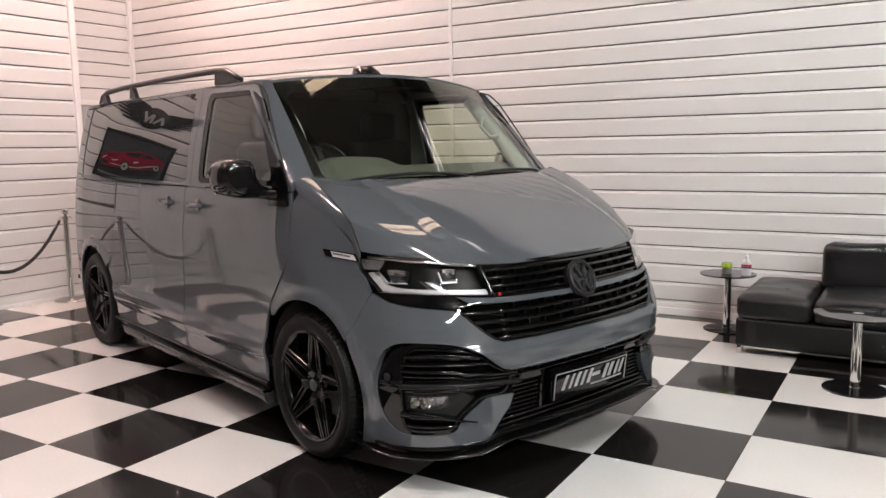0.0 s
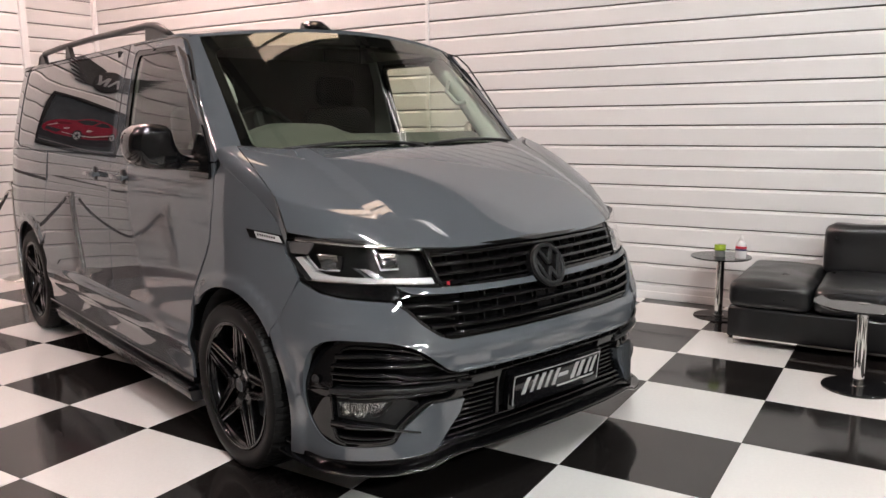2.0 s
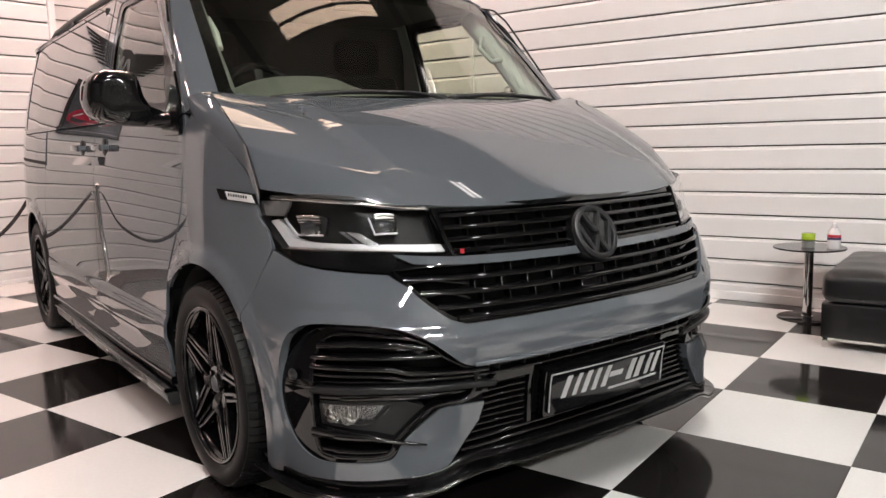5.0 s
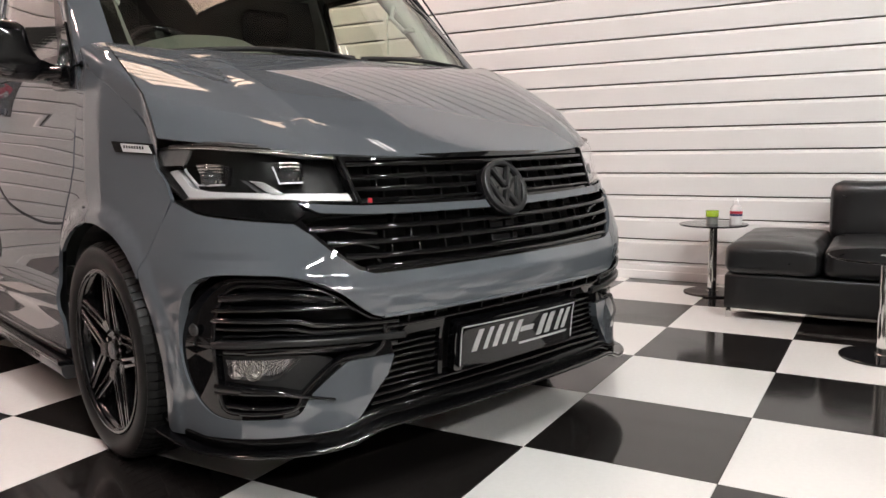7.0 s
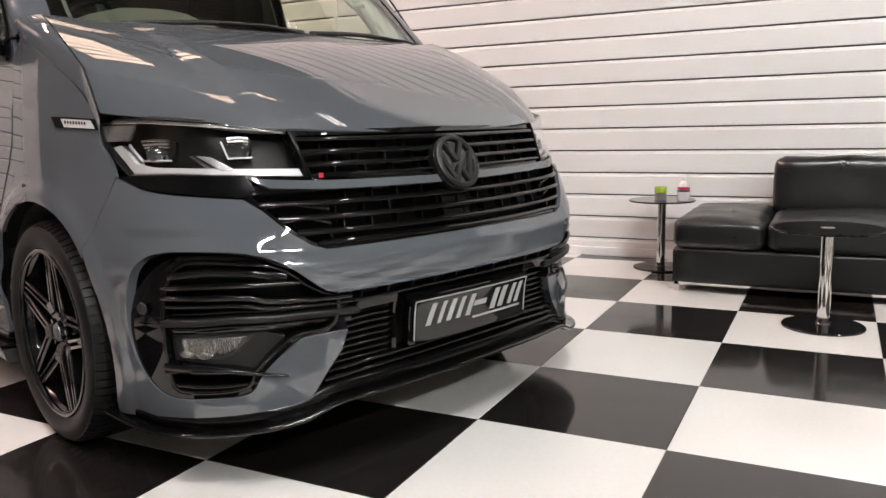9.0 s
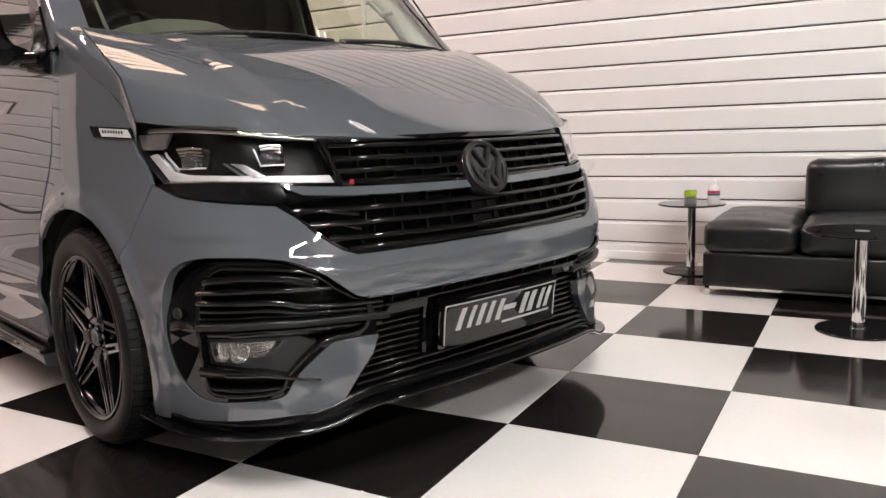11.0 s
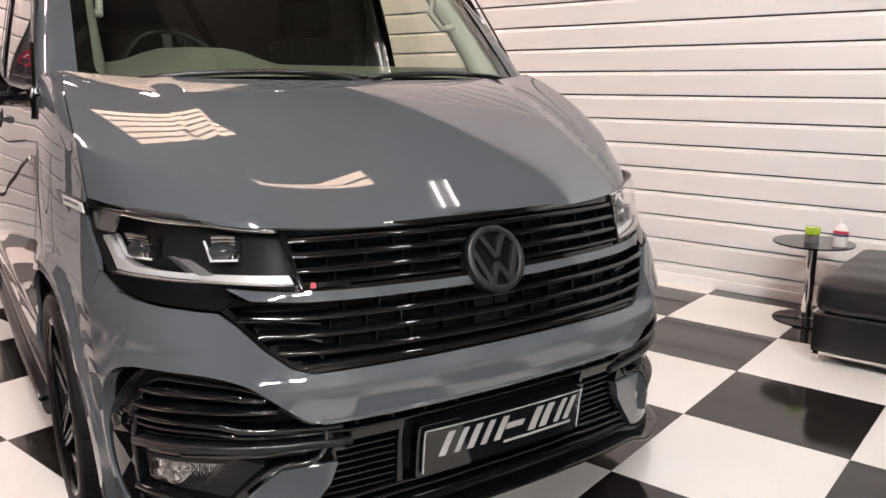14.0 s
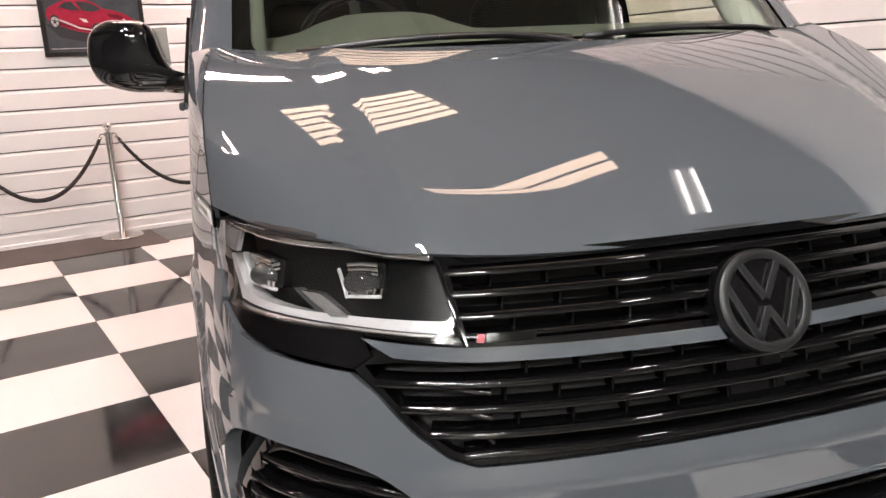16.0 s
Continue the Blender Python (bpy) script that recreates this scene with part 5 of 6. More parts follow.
# ---- the van: wheels, mirrors, wipers, cabin ----
def build_wheels():
    def wheel(y, sign):
        r, w, x_out = HUB_Z, 0.255, 0.945
        tyre = lathe_bm([(0.262, -0.10), (0.266, -0.118), (0.285, -0.126), (0.315, -0.126), (0.330, -0.116), (0.336, -0.100), (0.3385, -0.08), (0.339, 0.0), (0.3385, 0.08), (0.336, 0.100), (0.330, 0.116),
                         (0.318, 0.1245), (0.300, 0.1275), (0.285, 0.1265), (0.275, 0.123), (0.266, 0.118), (0.262, 0.112), (0.258, 0.10)], 72, "x")
        m = Matrix.Translation((sign * (x_out - w / 2), y, HUB_Z)) @ Matrix.Diagonal((sign, 1, 1, 1))
        bmesh.ops.transform(tyre, matrix=m, verts=tyre.verts)
        bmesh.ops.recalc_face_normals(tyre, faces=tyre.faces)
        wh = part("wheel", tyre, RUBBER, VAN, "low profile tyre on a black alloy wheel", smooth=True)
        # tread blocks: raised shoulder lugs and centre ribs
        verts, faces = [], []
        for k in range(80):
            a0, a1 = 2 * math.pi * (k + 0.06) / 80, 2 * math.pi * (k + 0.86) / 80
            for x0, x1, r0, r1, skew in ((0.118, 0.092, 0.333, 0.3445, 0.004), (0.092, 0.044, 0.3445, 0.349, 0.008), (0.036, 0.003, 0.350, 0.3505, 0.006), (-0.118, -0.044, 0.333, 0.349, -0.010), (-0.036, -0.003, 0.350, 0.3505, -0.006)):
                k0 = len(verts)
                for rr in (0.33, None):
                    for a, xx, re in ((a0, x0, r0), (a1, x0, r0), (a1 + skew, x1, r1), (a0 + skew, x1, r1)):
                        q = rr if rr else re
                        verts.append(m @ Vector((xx, q * math.cos(a), q * math.sin(a))))
                faces += [(k0 + 4, k0 + 5, k0 + 6, k0 + 7), (k0, k0 + 1, k0 + 5, k0 + 4), (k0 + 1, k0 + 2, k0 + 6, k0 + 5), (k0 + 2, k0 + 3, k0 + 7, k0 + 6), (k0 + 3, k0, k0 + 4, k0 + 7)]
        link_mesh("tread", verts, faces, RUBBER, wh, smooth=False)["kind"] = "stuff"
        barrel = lathe_bm([(0.252, 0.121), (0.262, 0.120), (0.266, 0.113), (0.262, 0.106), (0.250, 0.102), (0.244, 0.08), (0.236, 0.02), (0.236, -0.10), (0.0, -0.10)], 72, "x")
        bmesh.ops.transform(barrel, matrix=m, verts=barrel.verts)
        bmesh.ops.recalc_face_normals(barrel, faces=barrel.faces)
        rim = part("rim", barrel, WHEEL_BLACK, wh, "gloss black five twin-spoke rim", smooth=True)
        lip = lathe_bm([(0.246, 0.112), (0.250, 0.119), (0.257, 0.121), (0.262, 0.119), (0.263, 0.112)], 72, "x")
        bmesh.ops.transform(lip, matrix=m, verts=lip.verts)
        part("rim_lip", lip, WHEEL_BLACK, rim, smooth=True)
        # brake disc and caliper behind the spokes
        disc = lathe_bm([(0.05, 0.0), (0.16, 0.0), (0.16, -0.02), (0.05, -0.02)], 48, "x")
        bmesh.ops.transform(disc, matrix=m @ Matrix.Translation((0.0, 0, 0)), verts=disc.verts)
        part("brake_disc", disc, LAMP_GREY, rim, smooth=False)
        hub = lathe_bm([(0, 0.098), (0.020, 0.098), (0.030, 0.095), (0.033, 0.088), (0.036, 0.080), (0.050, 0.078), (0.072, 0.070), (0.078, 0.05), (0.078, 0.0)], 40, "x")
        bmesh.ops.transform(hub, matrix=m, verts=hub.verts)
        bmesh.ops.recalc_face_normals(hub, faces=hub.faces)
        part("hub", hub, WHEEL_BLACK, rim, smooth=True)
        for k in range(5):
            a = radians(-9 + 72 * k)
            rot = Matrix.Rotation(a, 4, "X")
            for side in (-1, 1):
                # each hub arm forks into two grooved bars that run out to the rim
                sv, sf = [], []
                p0, p2 = Vector((0.096, 0.086, side * 0.014)), Vector((0.112, 0.214, side * 0.128))
                d = (p2 - p0).normalized()
                w = Vector((0, -d.z, d.y)).normalized()
                for t in (-0.06, 0.5, 1.0):
                    p = p0.lerp(p2, t)
                    hw = 0.0175 - 0.0025 * t
                    for dx, q in ((-0.034, -1.1), (-0.003, -1.0), (0.0, -0.85), (0.0, -0.36), (-0.012, -0.26), (-0.012, 0.26), (0.0, 0.36), (0.0, 0.85), (-0.003, 1.0), (-0.034, 1.1)):
                        sv.append(p + w * (q * hw) + Vector((dx, 0, 0)))
                for q in range(2):
                    for e in range(10):
                        sf.append((q * 10 + e, q * 10 + (e + 1) % 10, (q + 1) * 10 + (e + 1) % 10, (q + 1) * 10 + e))
                sf += [tuple(range(10))[::-1], tuple(range(20, 30))]
                bm = bmesh.new()
                bv = [bm.verts.new(m @ (rot @ v)) for v in sv]
                for f in sf:
                    bm.faces.new([bv[i] for i in f])
                bmesh.ops.recalc_face_normals(bm, faces=bm.faces)
                part("spoke", bm, WHEEL_BLACK, rim)
            arm = prism_bm([(0.020, 0.072), (0.060, 0.094), (0.100, 0.100), (0.104, 0.088), (0.090, 0.060), (0.020, 0.045)], 0.046, 0.004, 1)
            bmesh.ops.transform(arm, matrix=m @ rot @ Matrix(((0, 0, 1, 0), (1, 0, 0, 0), (0, 1, 0, -0.023), (0, 0, 0, 1))), verts=arm.verts)
            bmesh.ops.recalc_face_normals(arm, faces=arm.faces)
            part("hub_arm", arm, WHEEL_BLACK, rim)
            bolt = lathe_bm([(0, 0.016), (0.008, 0.016), (0.010, 0.012), (0.010, 0.0)], 6, "x")
            bmesh.ops.transform(bolt, matrix=m @ Matrix.Rotation(a + radians(36), 4, "X") @ Matrix.Translation((0.076, 0.056, 0)), verts=bolt.verts)
            part("wheel_bolt", bolt, WHEEL_BLACK, rim)
        cap = lathe_bm([(0, 0.003), (0.014, 0.003), (0.016, 0.0), (0.026, 0.0), (0.027, -0.004)], 32, "x")
        bmesh.ops.transform(cap, matrix=m @ Matrix.Translation((0.099, 0, 0)), verts=cap.verts)
        part("centre_cap", cap, LAMP_GREY, rim, smooth=False)
    for sign in (-1, 1):
        for y in (HUB_F, HUB_R):
            wheel(y, sign)


def build_mirrors():
    for sign in (-1, 1):
        # housing: a flat-faced shell that runs into its arm at the foot
        outline = rounded([(0.885, 1.200), (0.885, 1.246), (0.940, 1.254), (0.972, 1.300), (0.992, 1.392), (1.105, 1.398), (1.148, 1.365), (1.158, 1.290), (1.135, 1.235), (1.06, 1.208)], 0.035, 5)
        outline = dense(outline, 0.012)
        bm = bmesh.new()
        rings = []
        for y, k, drop in ((1.268, 0.30, 0.0), (1.270, 0.62, 0.0), (1.276, 0.80, 0.0), (1.290, 0.91, 0.0), (1.312, 0.975, 0.0), (1.340, 1.0, 0.0), (1.390, 1.0, 0.0), (1.424, 0.985, 0.0), (1.436, 0.955, 0.0)):
            rings.append([bm.verts.new((sign * (1.045 + (u - 1.045) * k), y + 0.10 * (u - 1.045) * (1 if u > 1.045 else -0.15), 1.298 + (z - 1.298) * k)) for u, z in outline])
        n = len(outline)
        for p, q in zip(rings, rings[1:]):
            for k in range(n):
                bm.faces.new((p[k], p[(k + 1) % n], q[(k + 1) % n], q[k]))
        bm.faces.new(rings[0]), bm.faces.new(rings[-1])
        bmesh.ops.recalc_face_normals(bm, faces=bm.faces)
        # the mirror on the far door is folded back
        fold = Matrix.Translation((0.905, 1.30, 0)) @ Matrix.Rotation(radians(58), 4, "Z") @ Matrix.Translation((-0.905, -1.30, 0)) if sign > 0 else Matrix.Identity(4)
        bmesh.ops.transform(bm, matrix=fold, verts=bm.verts)
        mir = part("wing_mirror", bm, GLOSS_BLACK, VAN, "gloss black wing mirror, folded back" if sign > 0 else "gloss black wing mirror", smooth=True)
        reach = [(0.850, 1.195, 1.222), (0.890, 1.225, 1.222), (0.935, 1.28, 1.224), (0.98, 1.34, 1.228)] if sign < 0 else [(0.850, 1.195, 1.222), (0.880, 1.225, 1.222), (0.900, 1.27, 1.224), (0.915, 1.34, 1.228)]
        arm = tube_bm([(sign * x, y, z) for x, y, z in reach], 0.03, 12, radii=[0.028, 0.028, 0.030, 0.028], squash=0.8)
        part("mirror_arm", arm, GLOSS_BLACK, mir, smooth=True)
        foot = skin("mirror_foot", wrap, [side_loop(rounded([(1.125, 1.17), (1.30, 1.17), (1.30, 1.235), (1.26, 1.27), (1.24, 1.40), (1.145, 1.275)], 0.02), sign)], GLOSS_BLACK, mir, off=0.010, rim=0.014, step=0.03)
        glass_bm = box_bm(0.17, 0.004, 0.15, 0.0, at=(sign * 1.04, 1.438, 1.305))
        bmesh.ops.transform(glass_bm, matrix=fold, verts=glass_bm.verts)
        part("mirror_glass", glass_bm, CHROME, mir)


def build_wipers():
    for x0, x1, x2 in ((-0.62, -0.30, 0.02), (0.05, 0.42, 0.75)):
        def on(x, v, off):
            return screen(max(-0.93, min(0.93, x / 0.80)), v, off)
        arm = part("wiper", tube_bm([on(x2 + 0.02, -0.02, 0.016), on(x2 - 0.08, 0.015, 0.022), on((x1 + x2) / 2, 0.032, 0.024), on(x1, 0.038, 0.020)], 0.008, 8, radii=[0.013, 0.010, 0.007, 0.006], squash=0.7), SATIN_BLACK, VAN, smooth=True)
        part("wiper_blade", tube_bm([on(x0 + (x2 - x0) * k / 10, 0.022 + 0.030 * math.sin(math.pi * k / 10), 0.009) for k in range(11)], 0.006, 6, squash=1.6), SATIN_BLACK, arm, smooth=True)
        cap = lathe_bm([(0, 0.018), (0.014, 0.016), (0.019, 0.008), (0.020, -0.01)], 16)
        bmesh.ops.translate(cap, vec=on(x2 + 0.02, -0.02, 0.012), verts=cap.verts)
        part("wiper_pivot", cap, SATIN_BLACK, arm, smooth=True)
    cowl = skin("scuttle", screen, [[(-0.93, -0.035), (0.93, -0.035), (0.93, 0.006), (-0.93, 0.006)]], MATT_BLACK, VAN, off=-0.016, rim=0, step=0.05)


def build_cabin():
    # dashboard: a swept profile across the cabin
    prof = [(0.93, 1.225), (1.05, 1.285), (1.25, 1.335), (1.42, 1.338), (1.50, 1.30), (1.53, 1.22), (1.50, 1.05), (1.45, 0.80)]
    verts, faces, n = [], [], len(prof)
    xs = [-0.84 + 1.68 * k / 28 for k in range(29)]
    for x in xs:
        hump = 0.055 * math.exp(-((x + 0.38) / 0.20) ** 4)
        for k, (y, z) in enumerate(prof):
            verts.append(Vector((x * 0.985, y + (0.17 * (x / 0.84) ** 2 if k < 3 else 0.02), z + (hump if 2 <= k <= 4 else 0.0))))
    for a in range(28):
        for k in range(n - 1):
            faces.append((a * n + k, (a + 1) * n + k, (a + 1) * n + k + 1, a * n + k + 1))
    link_mesh("dashboard", verts, faces, DASH_GREY, VAN, "dark grey dashboard seen through the windscreen")
    # steering wheel
    bm = bmesh.new()
    pts = [Vector((0.185 * math.cos(2 * math.pi * k / 40), 0.185 * math.sin(2 * math.pi * k / 40), 0)) for k in range(41)]
    ringv = []
    for k in range(40):
        a = 2 * math.pi * k / 40
        ringv.append([bm.verts.new(((0.185 + 0.017 * math.cos(b)) * math.cos(a), (0.185 + 0.017 * math.cos(b)) * math.sin(a), 0.017 * math.sin(b))) for b in (2 * math.pi * q / 10 for q in range(10))])
    for k in range(40):
        for q in range(10):
            bm.faces.new((ringv[k][q], ringv[(k + 1) % 40][q], ringv[(k + 1) % 40][(q + 1) % 10], ringv[k][(q + 1) % 10]))
    place = Matrix.Translation((-0.38, 1.62, 1.30)) @ Matrix.Rotation(radians(-118), 4, "X")
    bmesh.ops.transform(bm, matrix=place, verts=bm.verts)
    bmesh.ops.recalc_face_normals(bm, faces=bm.faces)
    sw = part("steering_wheel", bm, GLOSS_BLACK, VAN, smooth=True)
    for a in (0, 180, 270):
        s = box_bm(0.13, 0.035, 0.014, 0.004, 2)
        bmesh.ops.transform(s, matrix=place @ Matrix.Rotation(radians(a), 4, "Z") @ Matrix.Translation((0.115, 0, 0)), verts=s.verts)
        part("wheel_spoke", s, TRIM_DARK, sw)
    hub = lathe_bm([(0, 0.03), (0.05, 0.028), (0.07, 0.01), (0.07, -0.02)], 24)
    bmesh.ops.transform(hub, matrix=place, verts=hub.verts)
    part("airbag_cover", hub, TRIM_DARK, sw, smooth=True)
    # headlining, floor, and an added black sheet standing for the dark rear cabin
    part("headlining", box_bm(1.42, 2.2, 0.02, 0.005, 1, at=(0, 2.7, 1.775)), TRIM_DARK, VAN)
    part("cabin_floor", box_bm(1.70, 3.6, 0.03, at=(0, 2.95, 0.42)), MATT_BLACK, VAN)
    part("cabin_dark_sheet", box_bm(1.62, 0.03, 1.34, at=(0, 2.36, 1.10)), MATT_BLACK, VAN)
    for sign in (-1, 1):
        pts = [screen(sign * (0.90 if sign < 0 else 0.925), t, -0.045 if sign < 0 else -0.075) for t in (0.02, 0.25, 0.5, 0.75, 0.95)]
        fat = 1.0 if sign < 0 else 1.65
        # near pillar gets the trim colour with shade in it, far pillar the lit one
        part("pillar_trim", tube_bm([p + Vector((sign * 0.005, 0.02, 0)) for p in pts], 0.04, 10, radii=[fat * q for q in (0.05, 0.042, 0.036, 0.034, 0.034)], squash=0.8), TRIM_LIGHT if sign > 0 else TRIM_SHADED, VAN, "grey pillar trim", smooth=True)
        part("grab_handle", tube_bm([screen(sign * (q - 0.035 * (sign > 0)), t, d) for q, t, d in ((0.885, 0.50, -0.06), (0.84, 0.53, -0.10), (0.83, 0.66, -0.105), (0.87, 0.72, -0.065))], 0.012, 8), TRIM_LIGHT, VAN, smooth=True)
        y = 2.10 if sign < 0 else 2.235
        # door pillar likewise: shade painted in on the near side only
        skin("pillar_trim", wrap, [side_loop([(y, 1.20), (y + 0.20, 1.20), (y + 0.20, 1.80), (y + 0.02, 1.80)], sign)], TRIM_SHADED if sign < 0 else TRIM_LIGHT, VAN, off=-0.035, rim=0.01, step=0.05, label="grey-green door pillar trim")
        # front seats
        x = sign * 0.40
        seat = part("seat", box_bm(0.48, 0.50, 0.16, 0.05, 3, at=(x, 1.86, 0.83)), SEAT_BLACK, VAN, smooth=True)
        back = box_bm(0.46, 0.14, 0.62, 0.06, 3)
        bmesh.ops.transform(back, matrix=Matrix.Translation((x, 2.12, 1.18)) @ Matrix.Rotation(radians(-12), 4, "X"), verts=back.verts)
        part("seat_back", back, SEAT_BLACK, seat, smooth=True)
        part("headrest", box_bm(0.26, 0.10, 0.18, 0.045, 3, at=(x, 2.18, 1.58)), SEAT_BLACK, seat, smooth=True)
    part("rear_view_mirror", box_bm(0.22, 0.03, 0.07, 0.012, 3, at=(0.0, 1.50, 1.725)), SEAT_BLACK, VAN, smooth=True)
    part("engine_cover", box_bm(1.2, 0.6, 0.55, 0.05, 1, at=(0, 0.62, 0.62)), MATT_BLACK, VAN)
    part("underbody", box_bm(1.10, 4.1, 0.10, 0.02, 1, at=(0, 2.5, 0.26)), MATT_BLACK, VAN)


build_wheels()
build_mirrors()
build_wipers()
build_cabin()

# ---- furniture and the things by the walls ----
def cushion(sx, sy, sz, at, puff=0.02, r=0.045, crease=0.006, seed=0):
    """A padded leather block with swollen faces and faint creases."""
    bm = bmesh.new()
    bmesh.ops.create_cube(bm, size=1.0)
    bmesh.ops.subdivide_edges(bm, edges=bm.edges[:], cuts=15, use_grid_fill=True)
    for v in bm.verts:
        q = v.co * 2
        p = Vector((q.x * sx / 2, q.y * sy / 2, q.z * sz / 2))
        inner = Vector([max(-h + r, min(h - r, c)) for c, h in zip(p, (sx / 2, sy / 2, sz / 2))])
        d = p - inner
        if d.length > 1e-6:
            p = inner + d.normalized() * r
        swell = (1 - q.x ** 2) * (1 - q.y ** 2) * puff * (1 if q.z > 0.98 else 0)
        p.z += swell
        k = noise.noise(Vector((p.x * 5 + seed, p.y * 9, p.z * 7))) * crease
        v.co = p + Vector((k * 0.4, k * 0.5, k)) + Vector(at)
    return bm


def build_sofa():
    x0, y0 = 0.215, 2.135
    w, depth = 2.35, 0.86
    sofa = thing("sofa", "low black leather sofa with a chrome base rail", "sofa", pose(x0, y0, 0))
    base = part("base", cushion(w, depth, 0.190, (w / 2, depth / 2, 0.150), 0.0, 0.012, 0.003, 3), LEATHER, sofa, smooth=True)
    a = 0.475
    part("seat_cushion", cushion(a, depth + 0.02, 0.165, (a / 2 - 0.004, depth / 2 - 0.005, 0.325), 0.02, 0.055, 0.007, 7), LEATHER, sofa, smooth=True)
    for k in range(2):
        cw = (w - a) / 2
        part("seat_cushion", cushion(cw - 0.004, depth + 0.02, 0.165, (a + cw * (k + 0.5), depth / 2 - 0.005, 0.325), 0.016, 0.05, 0.008, 11 + k), LEATHER, sofa, smooth=True)
    for k in range(2):
        cw = (w - 0.47) / 2
        back = cushion(cw - 0.004, 0.20, 0.36, (0, 0, 0), 0.0, 0.065, 0.008, 21 + k)
        bmesh.ops.rotate(back, cent=(0, 0, 0), matrix=Matrix.Rotation(radians(-7), 3, "X"), verts=back.verts)
        bmesh.ops.translate(back, vec=(0.45 + cw * (k + 0.5), depth - 0.11, 0.528), verts=back.verts)
        part("back_cushion", back, LEATHER, sofa, smooth=True)
    for y in (0.025, depth - 0.025):
        part("base_rail", box_bm(w - 0.02, 0.03, 0.022, 0.004, 2, at=(w / 2, y, 0.053)), CHROME, sofa)
    for x in (0.025, w - 0.025):
        part("base_rail", box_bm(0.03, depth - 0.02, 0.022, 0.004, 2, at=(x, depth / 2, 0.0535)), CHROME, sofa)
        for y in (0.025, depth - 0.025):
            part("leg", box_bm(0.034, 0.034, 0.046, 0.004, 2, at=(x, y, 0.023)), CHROME, sofa)


def build_table(x, y, height, top_r, base_r, label):
    t = thing("side_table", label, "table", pose(x, y, 0), group="round glass side tables")
    part("tabletop", lathe_bm([(0, height - 0.010), (top_r - 0.003, height - 0.010), (top_r, height - 0.007), (top_r, height - 0.003), (top_r - 0.003, height), (0, height)], 72), SMOKED, t, "round smoked glass top", angle=40)
    part("base", lathe_bm([(0, 0.0), (base_r, 0.0), (base_r, 0.006), (base_r - 0.004, 0.010), (0.03, 0.012), (0, 0.012)], 72), BLACK_GLASS, t, "round black glass base", angle=40)
    part("column", lathe_bm([(0.036, 0.011), (0.036, 0.016), (0.0275, 0.018), (0.0275, height - 0.024), (0.045, height - 0.020), (0.045, height - 0.0105), (0, height - 0.0105)], 40), CHROME, t, "polished chrome column", angle=40)
    part("fixing_disc", lathe_bm([(0, height + 0.003), (0.028, height + 0.0025), (0.030, height + 0.0005)], 32), CHROME_SATIN, t, smooth=True)


def build_small_things():
    h = 0.440
    tin = thing("candle_tin", "small lime green candle tin on the glass side table", "candle", pose(0.015, 2.80, h) @ Matrix.Diagonal((0.92, 0.92, 0.76, 1)))
    part("body", lathe_bm([(0, 0.0), (0.039, 0.0), (0.040, 0.003), (0.040, 0.050)], 36), TIN_GREY, tin, angle=40)
    part("band", lathe_bm([(0.0405, 0.058), (0.0415, 0.060), (0.0415, 0.098), (0.040, 0.100)], 36), LIME, tin, angle=40)
    part("lid", lathe_bm([(0.0415, 0.098), (0.0425, 0.100), (0.0425, 0.108), (0.040, 0.110), (0, 0.110)], 36), LIME, tin, angle=40)
    bottle = thing("bottle", "clear hand gel bottle with a red and blue label", "bottle", pose(0.160, 2.77, h) @ Matrix.Diagonal((0.82, 0.82, 0.84, 1)))
    bm = lathe_bm([(0, 0.0), (0.036, 0.0), (0.039, 0.005), (0.039, 0.105), (0.035, 0.125), (0.022, 0.142), (0.016, 0.150), (0.016, 0.158)], 36)
    bmesh.ops.scale(bm, vec=(1.15, 0.75, 1), verts=bm.verts)
    part("body", bm, BOTTLE_CLEAR, bottle, smooth=True)
    for z0, z1, mat in ((0.066, 0.082, LABEL_BLUE), (0.083, 0.102, LABEL_RED)):
        lab = lathe_bm([(0.0394, z0), (0.0396, z0 + 0.001), (0.0396, z1 - 0.001), (0.0394, z1)], 36)
        bmesh.ops.scale(lab, vec=(1.15, 0.75, 1), verts=lab.verts)
        part("label", lab, mat, bottle, smooth=True)
    part("cap", lathe_bm([(0.017, 0.155), (0.0175, 0.158), (0.016, 0.178), (0.008, 0.182), (0.008, 0.196), (0, 0.197)], 24), WHITE_TRIM, bottle, angle=40)


def build_post(x, y, name="rope_post"):
    p = thing("rope_post", "polished steel rope post with a ball top and round base", "barrier post", pose(x, y, 0.006 if y < 0.2 else 0.0), group="rope posts along the wall")
    part("base", lathe_bm([(0, 0.0), (0.155, 0.0), (0.158, 0.006), (0.155, 0.014), (0.130, 0.024), (0.06, 0.034), (0.03, 0.038), (0, 0.038)], 56), CHROME_SATIN, p, smooth=True)
    part("pole", lathe_bm([(0.030, 0.03), (0.0255, 0.036), (0.0255, 0.800), (0.030, 0.803), (0.030, 0.830), (0.016, 0.837), (0.013, 0.850), (0, 0.850)], 32), CHROME_SATIN, p, angle=40)
    ball = bmesh.new()
    bmesh.ops.create_uvsphere(ball, u_segments=28, v_segments=18, radius=0.034)
    bmesh.ops.translate(ball, vec=(0, 0, 0.878), verts=ball.verts)
    part("ball", ball, CHROME, p, smooth=True)
    for s in (-1, 1):
        part("hook", tube_bm([(0, s * 0.028, 0.815), (0, s * 0.045, 0.825), (0, s * 0.060, 0.817), (0, s * 0.064, 0.800)], 0.005, 8), CHROME, p, smooth=True)


